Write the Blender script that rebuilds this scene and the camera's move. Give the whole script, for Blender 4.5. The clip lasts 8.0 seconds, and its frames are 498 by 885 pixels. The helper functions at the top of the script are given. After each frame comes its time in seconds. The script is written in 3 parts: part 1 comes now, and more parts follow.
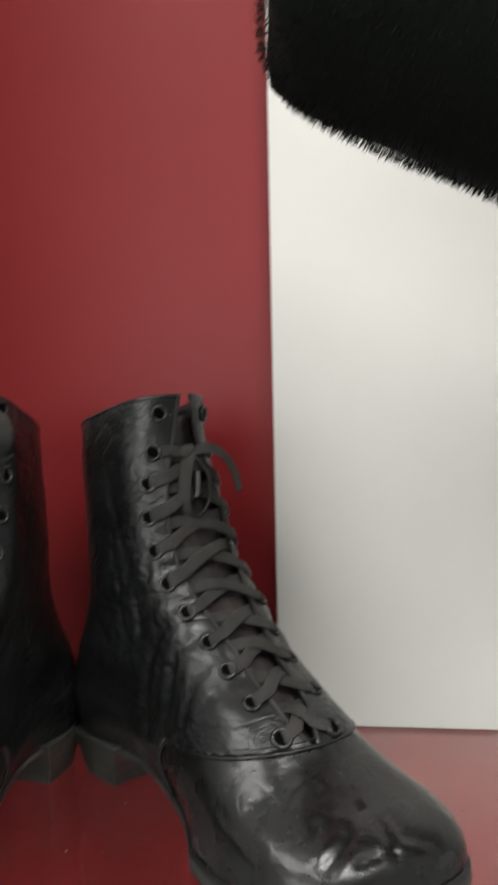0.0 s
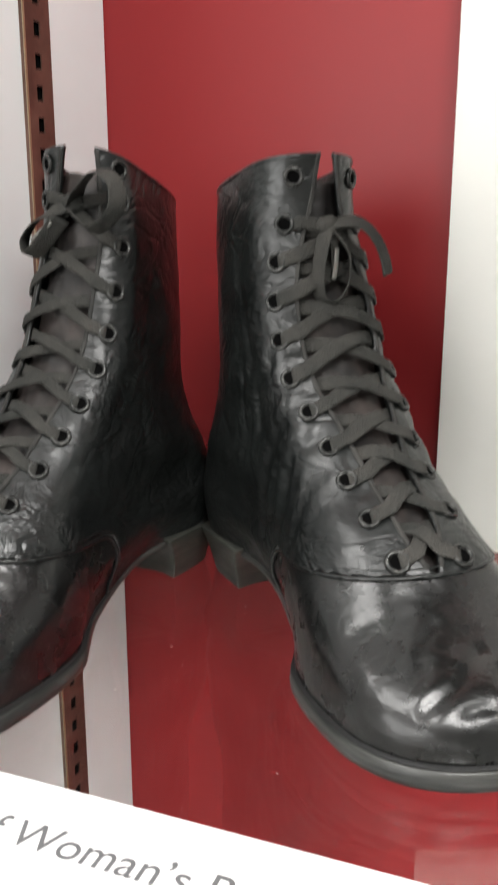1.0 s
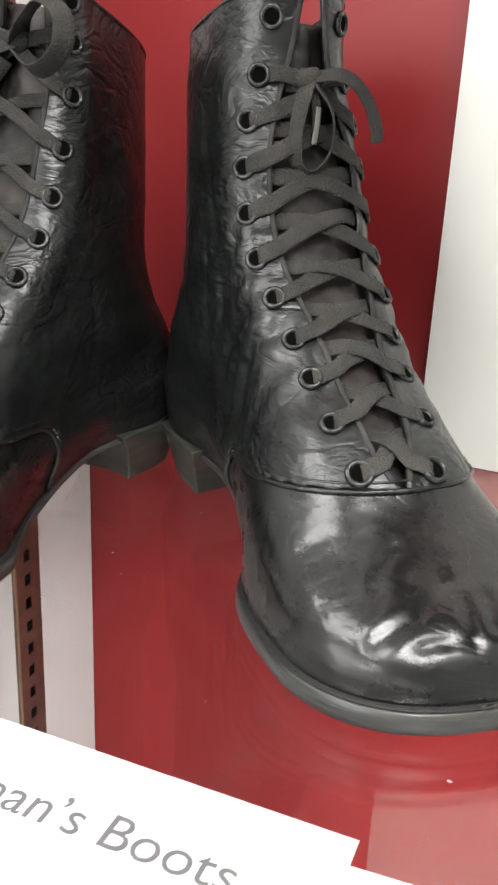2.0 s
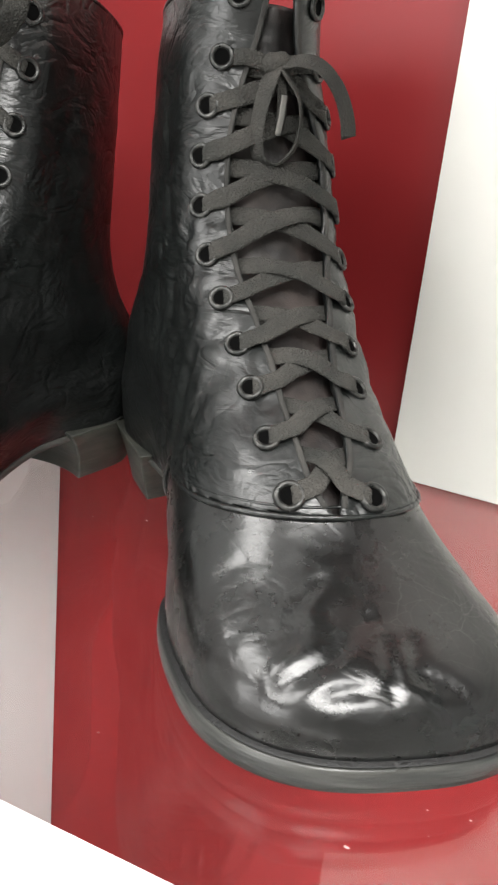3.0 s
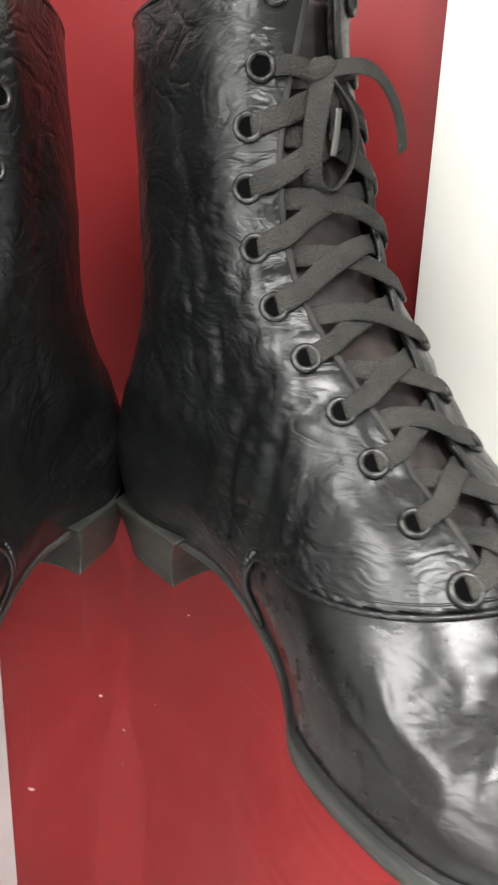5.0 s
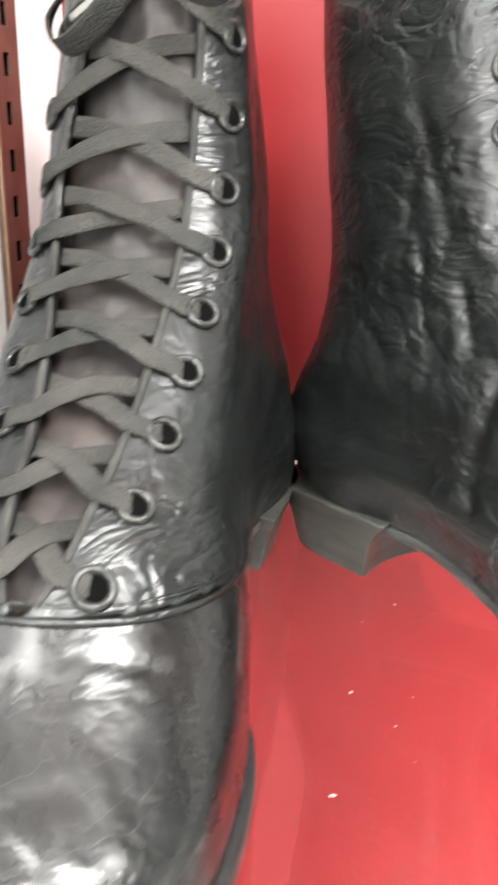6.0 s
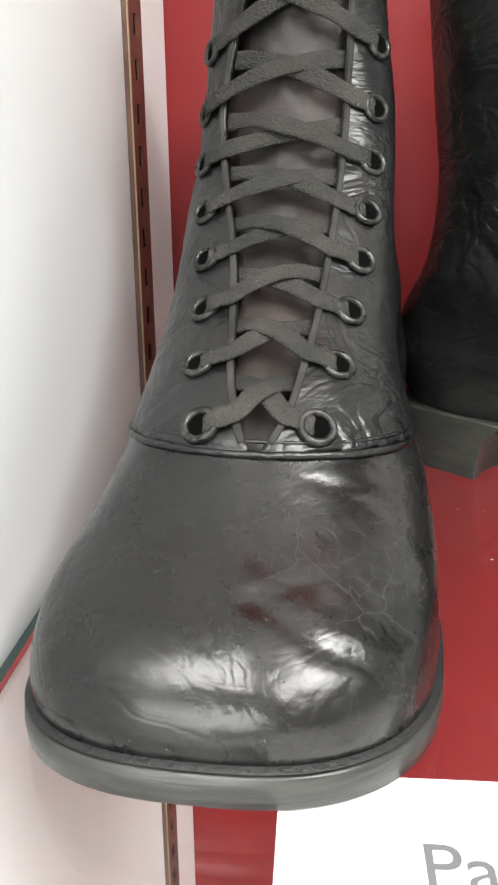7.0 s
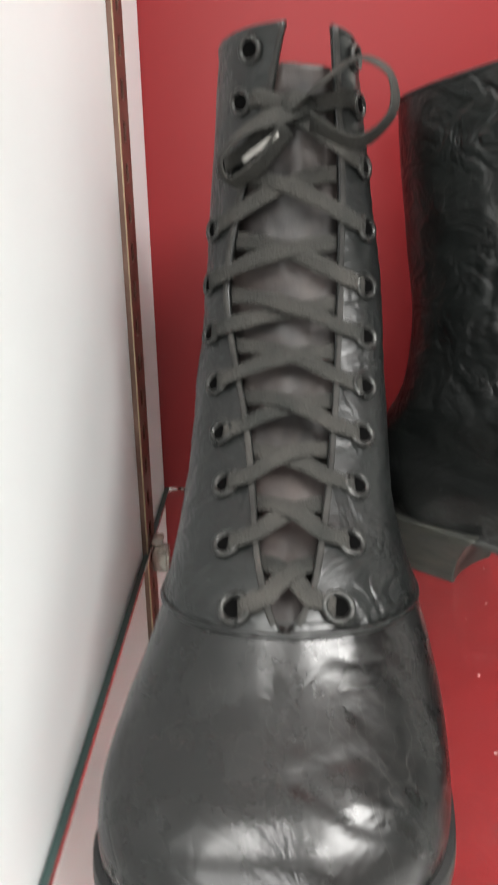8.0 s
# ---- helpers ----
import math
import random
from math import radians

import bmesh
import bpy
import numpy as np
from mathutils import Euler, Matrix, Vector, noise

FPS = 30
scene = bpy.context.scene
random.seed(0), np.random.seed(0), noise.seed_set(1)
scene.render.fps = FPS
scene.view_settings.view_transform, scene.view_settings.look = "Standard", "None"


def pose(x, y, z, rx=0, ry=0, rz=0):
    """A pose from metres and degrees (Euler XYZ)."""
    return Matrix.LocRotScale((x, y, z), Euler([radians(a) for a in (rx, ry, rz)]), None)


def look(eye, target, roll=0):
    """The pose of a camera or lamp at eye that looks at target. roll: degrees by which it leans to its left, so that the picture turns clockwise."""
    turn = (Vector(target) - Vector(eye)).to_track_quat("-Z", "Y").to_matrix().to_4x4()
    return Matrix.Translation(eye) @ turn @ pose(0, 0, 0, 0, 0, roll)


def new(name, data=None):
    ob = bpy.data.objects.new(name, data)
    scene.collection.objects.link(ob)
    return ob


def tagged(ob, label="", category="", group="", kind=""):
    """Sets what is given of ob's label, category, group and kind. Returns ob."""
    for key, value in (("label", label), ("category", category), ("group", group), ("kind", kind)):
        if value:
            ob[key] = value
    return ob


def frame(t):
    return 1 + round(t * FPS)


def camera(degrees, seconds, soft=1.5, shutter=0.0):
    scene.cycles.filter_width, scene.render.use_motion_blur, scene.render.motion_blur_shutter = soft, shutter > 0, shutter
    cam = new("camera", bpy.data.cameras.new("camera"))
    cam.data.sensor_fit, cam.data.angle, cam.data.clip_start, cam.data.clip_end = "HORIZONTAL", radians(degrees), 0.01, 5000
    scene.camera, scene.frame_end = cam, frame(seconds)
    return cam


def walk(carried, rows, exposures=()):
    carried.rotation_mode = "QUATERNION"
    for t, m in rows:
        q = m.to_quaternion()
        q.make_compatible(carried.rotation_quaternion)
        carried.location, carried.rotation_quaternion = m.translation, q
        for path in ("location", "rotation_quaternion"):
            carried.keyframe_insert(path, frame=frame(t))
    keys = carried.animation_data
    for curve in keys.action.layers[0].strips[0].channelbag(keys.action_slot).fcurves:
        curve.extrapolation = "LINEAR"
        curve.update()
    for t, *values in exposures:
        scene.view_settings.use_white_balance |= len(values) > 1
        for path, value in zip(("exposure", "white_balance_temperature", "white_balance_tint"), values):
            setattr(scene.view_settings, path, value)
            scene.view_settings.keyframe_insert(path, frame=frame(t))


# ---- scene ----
# A pair of old laced boots on the glass shelf of a display case.
K = 0.88            # plan units to metres
SHELF = 1.10        # height of the shelf's top above the room's floor
cam = camera(31.78, 8.0, soft=2.1, shutter=0.5)
# seconds, place in plan units from the shelf's top, yaw, pitch, roll
ROWS = [
    (0.0, 0.1661, -0.5505, 0.2461, 7.63, -1.97, -1.14),
    (0.5, 0.2066, -0.5039, 0.2396, 18.47, -7.96, -0.40),
    (1.0, 0.1995, -0.4665, 0.2242, 22.54, -14.22, 0.01),
    (1.5, 0.1972, -0.4378, 0.2108, 22.84, -18.83, 1.03),
    (1.7, 0.1993, -0.4275, 0.2065, 22.79, -20.10, 1.59),
    (3.0, 0.2261, -0.3694, 0.2029, 24.75, -20.68, 6.14),
    (3.5, 0.2354, -0.3655, 0.2075, 24.74, -20.56, 6.59),
    (4.0, 0.2251, -0.3655, 0.2114, 24.69, -20.56, 6.35),
    (4.2, 0.2038, -0.3629, 0.2132, 24.01, -20.72, 5.33),
    (5.3, 0.0542, -0.3340, 0.2040, 6.93, -20.76, 1.89),
    (5.5, 0.0269, -0.3319, 0.1986, 6.26, -20.38, 1.79),
    (6.0, -0.0128, -0.3403, 0.1826, 6.58, -19.71, 1.09),
    (6.5, -0.0481, -0.3743, 0.1606, 6.18, -19.15, 0.25),
    (7.0, -0.0665, -0.3953, 0.1524, 6.01, -18.77, -0.56),
    (7.5, -0.0722, -0.4011, 0.1635, 4.80, -18.77, -1.09),
    (8.0, -0.0910, -0.4101, 0.2204, 2.04, -18.92, -1.32),
]


def W(x, y, z):
    return Vector((K * x, K * y, SHELF + K * z))


def eye_pose(x, y, z, yaw, pitch, roll):
    m = Matrix.Rotation(radians(yaw), 4, "Z") @ Matrix.Rotation(radians(90 + pitch), 4, "X") @ Matrix.Rotation(radians(roll), 4, "Z")
    return Matrix.Translation(W(x, y, z)) @ m


walk(cam, [(r[0], eye_pose(*r[1:])) for r in ROWS],
     exposures=[(0.0, -1.15), (0.5, -0.40), (1.0, -0.40), (1.5, -0.18), (4.2, -0.02), (5.5, 0.48), (6.0, 1.15), (6.5, 0.86), (7.0, 0.18), (8.0, 0.02)])

# ---- light: a lit room with a window before the case, ceiling panels, and an added fill lamp ----
world = bpy.data.worlds.new("room_air")
scene.world = world
world.use_nodes = True
world.node_tree.nodes["Background"].inputs[0].default_value = (0.75, 0.8, 0.9, 1)
world.node_tree.nodes["Background"].inputs[1].default_value = 0.12


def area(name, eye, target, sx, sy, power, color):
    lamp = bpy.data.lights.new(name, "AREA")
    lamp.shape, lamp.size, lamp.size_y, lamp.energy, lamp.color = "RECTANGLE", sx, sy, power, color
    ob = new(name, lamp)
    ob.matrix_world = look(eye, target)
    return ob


area("window_daylight", (-1.0, -3.1, 1.70), (-1.0, 0, 1.70), 2.2, 1.2, 72, (1.0, 0.99, 0.97))
area("ceiling_panel_or_fill_light", (0.9, -1.3, 2.66), (0.9, -1.3, 0), 0.9, 1.2, 92, (1.0, 0.985, 0.96))
area("ceiling_panel_or_fill_light", (-0.55, -1.4, 2.66), (-0.55, -1.4, 0), 0.8, 1.2, 48, (1.0, 0.985, 0.96))
# weak fill lamp added over the case to brighten the red wall behind the boots
area("ceiling_panel_or_fill_light", (0.2, -0.1, 2.66), (0.2, -0.1, 0), 0.9, 0.9, 3.5, (1.0, 0.985, 0.96))


# ---- materials ----
class Mat:
    def __init__(self, name, color, rough=0.5, metal=0.0, spec=0.5):
        self.m = bpy.data.materials.new(name)
        self.m.use_nodes = True
        self.nt = self.m.node_tree
        self.b = self.nt.nodes["Principled BSDF"]
        self.set("Base Color", (*color, 1))
        self.set("Roughness", rough)
        self.set("Metallic", metal)
        self.set("Specular IOR Level", spec)

    def set(self, key, v):
        self.b.inputs[key].default_value = v

    def n(self, kind, **kw):
        node = self.nt.nodes.new(kind)
        for k, v in kw.items():
            node.inputs[k.replace("_", " ")].default_value = v
        return node

    def link(self, a, b):
        self.nt.links.new(a, b)

    def coords(self):
        return self.n("ShaderNodeTexCoord").outputs["Object"]

    def noise(self, scale, detail=4.0, rough=0.55, stretch=None, dist=0.0):
        t = self.n("ShaderNodeTexNoise", Scale=scale, Detail=detail, Roughness=rough, Distortion=dist)
        c = self.coords()
        if stretch:
            mp = self.n("ShaderNodeMapping")
            mp.inputs["Scale"].default_value = stretch
            self.link(c, mp.inputs["Vector"])
            c = mp.outputs["Vector"]
        self.link(c, t.inputs["Vector"])
        return t.outputs["Fac"]

    def ramp(self, fac, stops):
        r = self.n("ShaderNodeValToRGB")
        while len(r.color_ramp.elements) < len(stops):
            r.color_ramp.elements.new(0.5)
        for e, (p, c) in zip(r.color_ramp.elements, stops):
            e.position = p
            e.color = (*c, 1) if isinstance(c, tuple) else (c, c, c, 1)
        self.link(fac, r.inputs["Fac"])
        return r.outputs["Color"]

    def mix(self, fac, a, b):
        x = self.nt.nodes.new("ShaderNodeMix")
        x.data_type = "RGBA"
        for src, sock in ((fac, x.inputs["Factor"]), (a, x.inputs["A"]), (b, x.inputs["B"])):
            if isinstance(src, (int, float)):
                sock.default_value = src
            elif isinstance(src, tuple):
                sock.default_value = (*src, 1)
            else:
                self.link(src, sock)
        return x.outputs["Result"]

    def color(self, out):
        self.link(out, self.b.inputs["Base Color"])

    def rough(self, out):
        self.link(out, self.b.inputs["Roughness"])

    def bump(self, *layers):
        prev = None
        for fac, strength, dist in layers:
            bp = self.n("ShaderNodeBump", Strength=strength, Distance=dist)
            self.link(fac, bp.inputs["Height"])
            if prev:
                self.link(prev, bp.inputs["Normal"])
            prev = bp.outputs["Normal"]
        self.link(prev, self.b.inputs["Normal"])
        return self


def crack_lines(a, scale, width, stretch=None):
    """Fine crease lines: 1 on the line, 0 off it."""
    v = a.n("ShaderNodeTexVoronoi", Scale=scale)
    v.feature = "DISTANCE_TO_EDGE"
    wob = a.n("ShaderNodeTexNoise", Scale=60.0, Detail=3.0)
    c = a.coords()
    a.link(c, wob.inputs["Vector"])
    ad = a.n("ShaderNodeVectorMath")
    ad.operation = "MULTIPLY_ADD"
    a.link(wob.outputs["Color"], ad.inputs[0])
    ad.inputs[1].default_value = (0.012, 0.012, 0.012)
    a.link(c, ad.inputs[2])
    src = ad.outputs["Vector"]
    if stretch:
        mp = a.n("ShaderNodeMapping")
        mp.inputs["Scale"].default_value = stretch
        a.link(src, mp.inputs["Vector"])
        src = mp.outputs["Vector"]
    a.link(src, v.inputs["Vector"])
    return a.ramp(v.outputs["Distance"], [(0.0, 1.0), (width, 0.0)])


def ridges(a, scale, width, stretch=None, dist=0.6):
    """Sharp meandering creases: 0 along the line, 1 off it."""
    f = a.noise(scale, 3, 0.5, stretch, dist)
    return a.ramp(f, [(0.5 - width, 1.0), (0.5, 0.0), (0.5 + width, 1.0)])


def leather(name, base, worn, rough, crinkle, coat, scuff, cracked):
    a = Mat(name, base, rough, 0, 0.5)
    patch = a.ramp(a.noise(26, 5, 0.6), [(0.45, 0.0), (0.70, 1.0)])
    big = crack_lines(a, 62, 0.010)
    fine = crack_lines(a, 170, 0.020, (1, 1, 0.5))
    where = a.ramp(a.noise(20, 4, 0.6), [(cracked, 0.0), (cracked + 0.14, 1.0)])
    line = a.mix(where, (0, 0, 0), a.mix(0.4, big, fine))
    a.color(a.mix(line, a.mix(patch, base, worn), scuff))
    a.rough(a.ramp(a.noise(40, 6, 0.7), [(0.3, rough - 0.07), (0.7, rough + 0.13)]))
    a.set("Coat Weight", coat)
    a.set("Coat Roughness", rough * 0.6)
    # creases crowd where the leather has bent most
    bent = a.ramp(a.noise(17, 3, 0.5), [(0.36, 0.25), (0.62, 1.0)])
    wide = a.mix(bent, (1, 1, 1), ridges(a, 46, 0.10, (0.8, 0.8, 1.25), 1.1))
    small = a.mix(bent, (1, 1, 1), ridges(a, 125, 0.13, (0.55, 0.55, 1.5), 0.8))
    a.bump((a.noise(1500, 2), 0.09, 0.0003), (a.noise(480, 3, 0.6), 0.10, 0.0005), (small, 0.55 * crinkle, 0.0007), (wide, 0.8 * crinkle, 0.0016),
           (a.noise(60, 3, 0.5), 0.45 * crinkle, 0.0022))
    return a.m


LEATHER = leather("black_leather", (0.0036, 0.0044, 0.0042), (0.008, 0.0098, 0.0092), 0.34, 0.50, 0.2, (0.065, 0.065, 0.060), 0.50)
VAMP = leather("black_vamp_leather", (0.0040, 0.0043, 0.0041), (0.009, 0.0078, 0.0076), 0.26, 0.10, 0.2, (0.060, 0.056, 0.053), 0.49)
LINING = Mat("dark_lining", (0.02, 0.018, 0.016), 0.9)
LINING.bump((LINING.noise(700, 2), 0.3, 0.0005))
LINING = LINING.m
_t = Mat("tongue_leather", (0.03, 0.028, 0.026), 0.5)
_t.color(_t.ramp(_t.noise(45, 5, 0.6), [(0.38, (0.013, 0.0118, 0.0115)), (0.74, (0.066, 0.051, 0.046))]))
_t.bump((_t.noise(150, 4), 0.4, 0.0012), (_t.noise(1200, 2), 0.2, 0.0004))
TONGUE = _t.m
_t = Mat("worn_edge", (0.05, 0.05, 0.047), 0.75, 0, 0.3)
_t.color(_t.ramp(_t.noise(90, 4), [(0.35, (0.016, 0.016, 0.015)), (0.7, (0.048, 0.046, 0.042))]))
EDGE = _t.m
_t = Mat("sole_edge", (0.042, 0.042, 0.039), 0.34)
_t.color(_t.ramp(_t.noise(30, 4, 0.6, (1, 1, 12)), [(0.35, (0.02, 0.021, 0.02)), (0.7, (0.055, 0.055, 0.05))]))
_t.bump((_t.noise(60, 4, 0.6, (1, 1, 14)), 0.3, 0.0008))
SOLE = _t.m
WELT = Mat("welt_black", (0.009, 0.009, 0.009), 0.55)
WELT.bump((WELT.noise(700, 2), 0.5, 0.0008))
WELT = WELT.m
_t = Mat("worn_sole", (0.16, 0.09, 0.05), 0.8)
_t.color(_t.ramp(_t.noise(60, 4), [(0.35, (0.1, 0.06, 0.035)), (0.7, (0.22, 0.13, 0.07))]))
WORN = _t.m
_t = Mat("heel_leather", (0.045, 0.046, 0.04), 0.5)
_t.color(_t.ramp(_t.noise(50, 5, 0.6, (1, 1, 4)), [(0.35, (0.014, 0.016, 0.014)), (0.7, (0.046, 0.046, 0.037))]))
_t.bump((_t.noise(80, 4, 0.6, (1, 1, 6)), 0.3, 0.0008))
HEEL = _t.m
_t = Mat("lace_cotton", (0.04, 0.04, 0.036), 0.9, 0, 0.2)
_t.color(_t.ramp(_t.noise(60, 4), [(0.3, (0.025, 0.026, 0.024)), (0.75, (0.055, 0.052, 0.047))]))
_wv = _t.n("ShaderNodeTexVoronoi", Scale=1100.0)
_t.link(_t.coords(), _wv.inputs["Vector"])
_t.bump((_wv.outputs["Distance"], 0.7, 0.0006), (_t.noise(300, 2), 0.3, 0.0005))
LACE = _t.m
_t = Mat("eyelet_metal", (0.06, 0.06, 0.058), 0.3, 0.6)
_t.rough(_t.ramp(_t.noise(300, 4), [(0.3, 0.22), (0.7, 0.5)]))
_t.color(_t.ramp(_t.noise(350, 4), [(0.40, (0.016, 0.017, 0.016)), (0.72, (0.085, 0.084, 0.080))]))
METAL = _t.m
# near-black that stands for the shade inside eyelet holes and standard slots
SHADE_BLACK = Mat("hole_shade_black", (0.002, 0.002, 0.002), 1.0, 0, 0.05).m
_t = Mat("aglet_metal", (0.22, 0.215, 0.2), 0.4, 0.7)
_t.bump((_t.noise(420, 3), 0.6, 0.0008))
_t.rough(_t.ramp(_t.noise(500, 4), [(0.3, 0.25), (0.7, 0.6)]))
AGLET = _t.m

_t = Mat("red_laminate", (0.36, 0.018, 0.024), 0.4, 0, 0.30)
_t.color(_t.ramp(_t.noise(3.0, 5, 0.6), [(0.3, (0.225, 0.0145, 0.0165)), (0.7, (0.250, 0.0172, 0.0192))]))
_t.rough(_t.ramp(_t.noise(6, 6, 0.65), [(0.3, 0.38), (0.7, 0.44)]))
_t.bump((_t.noise(450, 2), 0.02, 0.0004), (_t.noise(5, 1), 0.02, 0.003))
RED = _t.m


def paint(name, c, rough):
    a = Mat(name, c, rough)
    lo = tuple(x * 0.94 for x in c)
    a.color(a.ramp(a.noise(5, 6, 0.6), [(0.35, lo), (0.65, c)]))
    a.bump((a.noise(420, 2), 0.08, 0.0005), (a.noise(18, 3), 0.06, 0.002))
    return a.m


WHITE = paint("white_painted_board", (0.77, 0.765, 0.72), 0.5)
CASE_WHITE = paint("white_case_laminate", (0.78, 0.81, 0.81), 0.38)
ROOM_WALL = paint("room_wall_paint", (0.52, 0.51, 0.49), 0.7)
ROOM_FLOOR = paint("room_floor_vinyl", (0.26, 0.25, 0.235), 0.5)
CEILING = paint("ceiling_white", (0.6, 0.6, 0.59), 0.8)
PAPER = paint("white_card", (0.86, 0.86, 0.85), 0.6)
INK = Mat("grey_ink", (0.13, 0.13, 0.135), 0.6).m
GLASS = Mat("shelf_glass", (0.985, 1.0, 0.992), 0.0)
GLASS.set("Transmission Weight", 1.0)
GLASS.set("IOR", 1.5)
GLASS = GLASS.m
_t = Mat("glass_edge_green", (0.03, 0.06, 0.055), 0.5)
GEDGE = _t.m
_t = Mat("bronze_channel", (0.16, 0.09, 0.07), 0.42, 0.55)
_t.color(_t.ramp(_t.noise(40, 5, 0.6), [(0.35, (0.12, 0.065, 0.05)), (0.7, (0.22, 0.13, 0.10))]))
BRONZE = _t.m
BRASS = Mat("brass_edge", (0.42, 0.34, 0.22), 0.4, 0.7).m
CLEAR = Mat("clear_plastic", (0.75, 0.78, 0.68), 0.25)
CLEAR.set("Transmission Weight", 0.6)
CLEAR = CLEAR.m
_t = Mat("dark_fur", (0.0045, 0.0060, 0.0048), 0.8, 0, 0.12)
FUR = _t.m
DUST = Mat("dust_lint", (0.42, 0.30, 0.29), 0.9).m


# ---- mesh helpers (plan units, scaled when linked) ----
def part(name, bm, material, parent=None, label="", smooth=True):
    me = bpy.data.meshes.new(name)
    bmesh.ops.scale(bm, vec=(K, K, K), verts=bm.verts)
    bm.to_mesh(me)
    bm.free()
    for p in me.polygons:
        p.use_smooth = smooth
    me.materials.append(material)
    ob = new(name, me)
    if parent:
        ob.parent = parent
    if label:
        ob["label"] = label
    return ob


def thing(name, m, label, category, kind="", group=""):
    ob = new(name)
    ob.empty_display_size = 0.02
    ob.matrix_world = m
    return tagged(ob, label, category, group, kind)


def box(x0, x1, y0, y1, z0, z1, bevel=0.0, bm=None):
    own = bm is None
    bm = bm or bmesh.new()
    vs = [bm.verts.new((x, y, z)) for z in (z0, z1) for y in (y0, y1) for x in (x0, x1)]
    fs = [bm.faces.new([vs[i] for i in q]) for q in ((0, 2, 3, 1), (4, 5, 7, 6), (0, 1, 5, 4), (2, 6, 7, 3), (0, 4, 6, 2), (1, 3, 7, 5))]
    if bevel and own:
        bmesh.ops.bevel(bm, geom=bm.edges[:], offset=bevel, segments=2, affect="EDGES")
    return bm


def tube(path, r, n=8, closed=False, bm=None):
    """A round cord along the points."""
    bm = bm or bmesh.new()
    path = [Vector(p) for p in path]
    rings, side = [], None
    m = len(path)
    for i, p in enumerate(path):
        a = path[(i - 1) % m] if closed or i else p
        b = path[(i + 1) % m] if closed or i < m - 1 else p
        d = (b - a).normalized()
        side = d.orthogonal().normalized() if side is None else (side - d * side.dot(d)).normalized()
        up = d.cross(side)
        rr = r[i] if isinstance(r, list) else r
        rings.append([bm.verts.new(p + rr * (math.cos(t) * side + math.sin(t) * up)) for t in (2 * math.pi * k / n for k in range(n))])
    for i in range(m if closed else m - 1):
        A, B = rings[i], rings[(i + 1) % m]
        for k in range(n):
            bm.faces.new((A[k], A[(k + 1) % n], B[(k + 1) % n], B[k]))
    if not closed:
        bm.faces.new(rings[0][::-1])
        bm.faces.new(rings[-1])
    return bm


def ribbon(path, normals, width, thick, bm=None):
    """A flat woven strip along the points, with rounded edges; normals point out of its face."""
    bm = bm or bmesh.new()
    path = [Vector(p) for p in path]
    prof = [(-1, 0), (-0.9, 0.75), (-0.45, 1.0), (0.0, 0.85), (0.45, 1.0), (0.9, 0.75), (1, 0), (0.9, -0.75), (0, -1), (-0.9, -0.75)]
    rings = []
    for i, p in enumerate(path):
        d = (path[min(i + 1, len(path) - 1)] - path[max(i - 1, 0)]).normalized()
        nn = Vector(normals[i])
        nn = (nn - d * nn.dot(d)).normalized()
        s = d.cross(nn)
        wd = width[i] if isinstance(width, list) else width
        rings.append([bm.verts.new(p + s * (a * wd / 2) + nn * (b * thick / 2)) for a, b in prof])
    n = len(prof)
    for A, B in zip(rings, rings[1:]):
        for k in range(n):
            bm.faces.new((A[k], A[(k + 1) % n], B[(k + 1) % n], B[k]))
    bm.faces.new(rings[0][::-1])
    bm.faces.new(rings[-1])
    return bm


def table(pairs):
    xs, ys = [p[0] for p in pairs], [p[1] for p in pairs]
    n = len(xs)
    sl = [(ys[min(i + 1, n - 1)] - ys[max(i - 1, 0)]) / (xs[min(i + 1, n - 1)] - xs[max(i - 1, 0)]) for i in range(n)]

    def f(x):
        if x <= xs[0]:
            return ys[0]
        if x >= xs[-1]:
            return ys[-1]
        i = max(k for k in range(n - 1) if xs[k] <= x)
        h = xs[i + 1] - xs[i]
        t = (x - xs[i]) / h
        return (ys[i] * (1 + 2 * t) * (1 - t) ** 2 + ys[i + 1] * t * t * (3 - 2 * t)
                + h * (sl[i] * t * (1 - t) ** 2 - sl[i + 1] * t * t * (1 - t)))
    return f


def ss(a, b, x):
    t = min(1, max(0, (x - a) / (b - a)))
    return t * t * (3 - 2 * t)


def smooth_path(points, per):
    """Catmull-Rom through the points."""
    P = [Vector(p) for p in points]
    P = [2 * P[0] - P[1]] + P + [2 * P[-1] - P[-2]]
    out = []
    for i in range(1, len(P) - 2):
        for k in range(per):
            t = k / per
            a, b, c, d = P[i - 1:i + 3]
            out.append(0.5 * (2 * b + (c - a) * t + (2 * a - 5 * b + 4 * c - d) * t * t + (3 * b - a - 3 * c + d) * t ** 3))
    return out + [P[-2]]


# ---- the case and the room ----
HERE = Matrix.Translation((0, 0, SHELF))


def wall(name, b, mat, label, category):
    ob = part(name, b, mat, None, label, False)
    ob.matrix_world = HERE
    return tagged(ob, label, category, kind="structure")


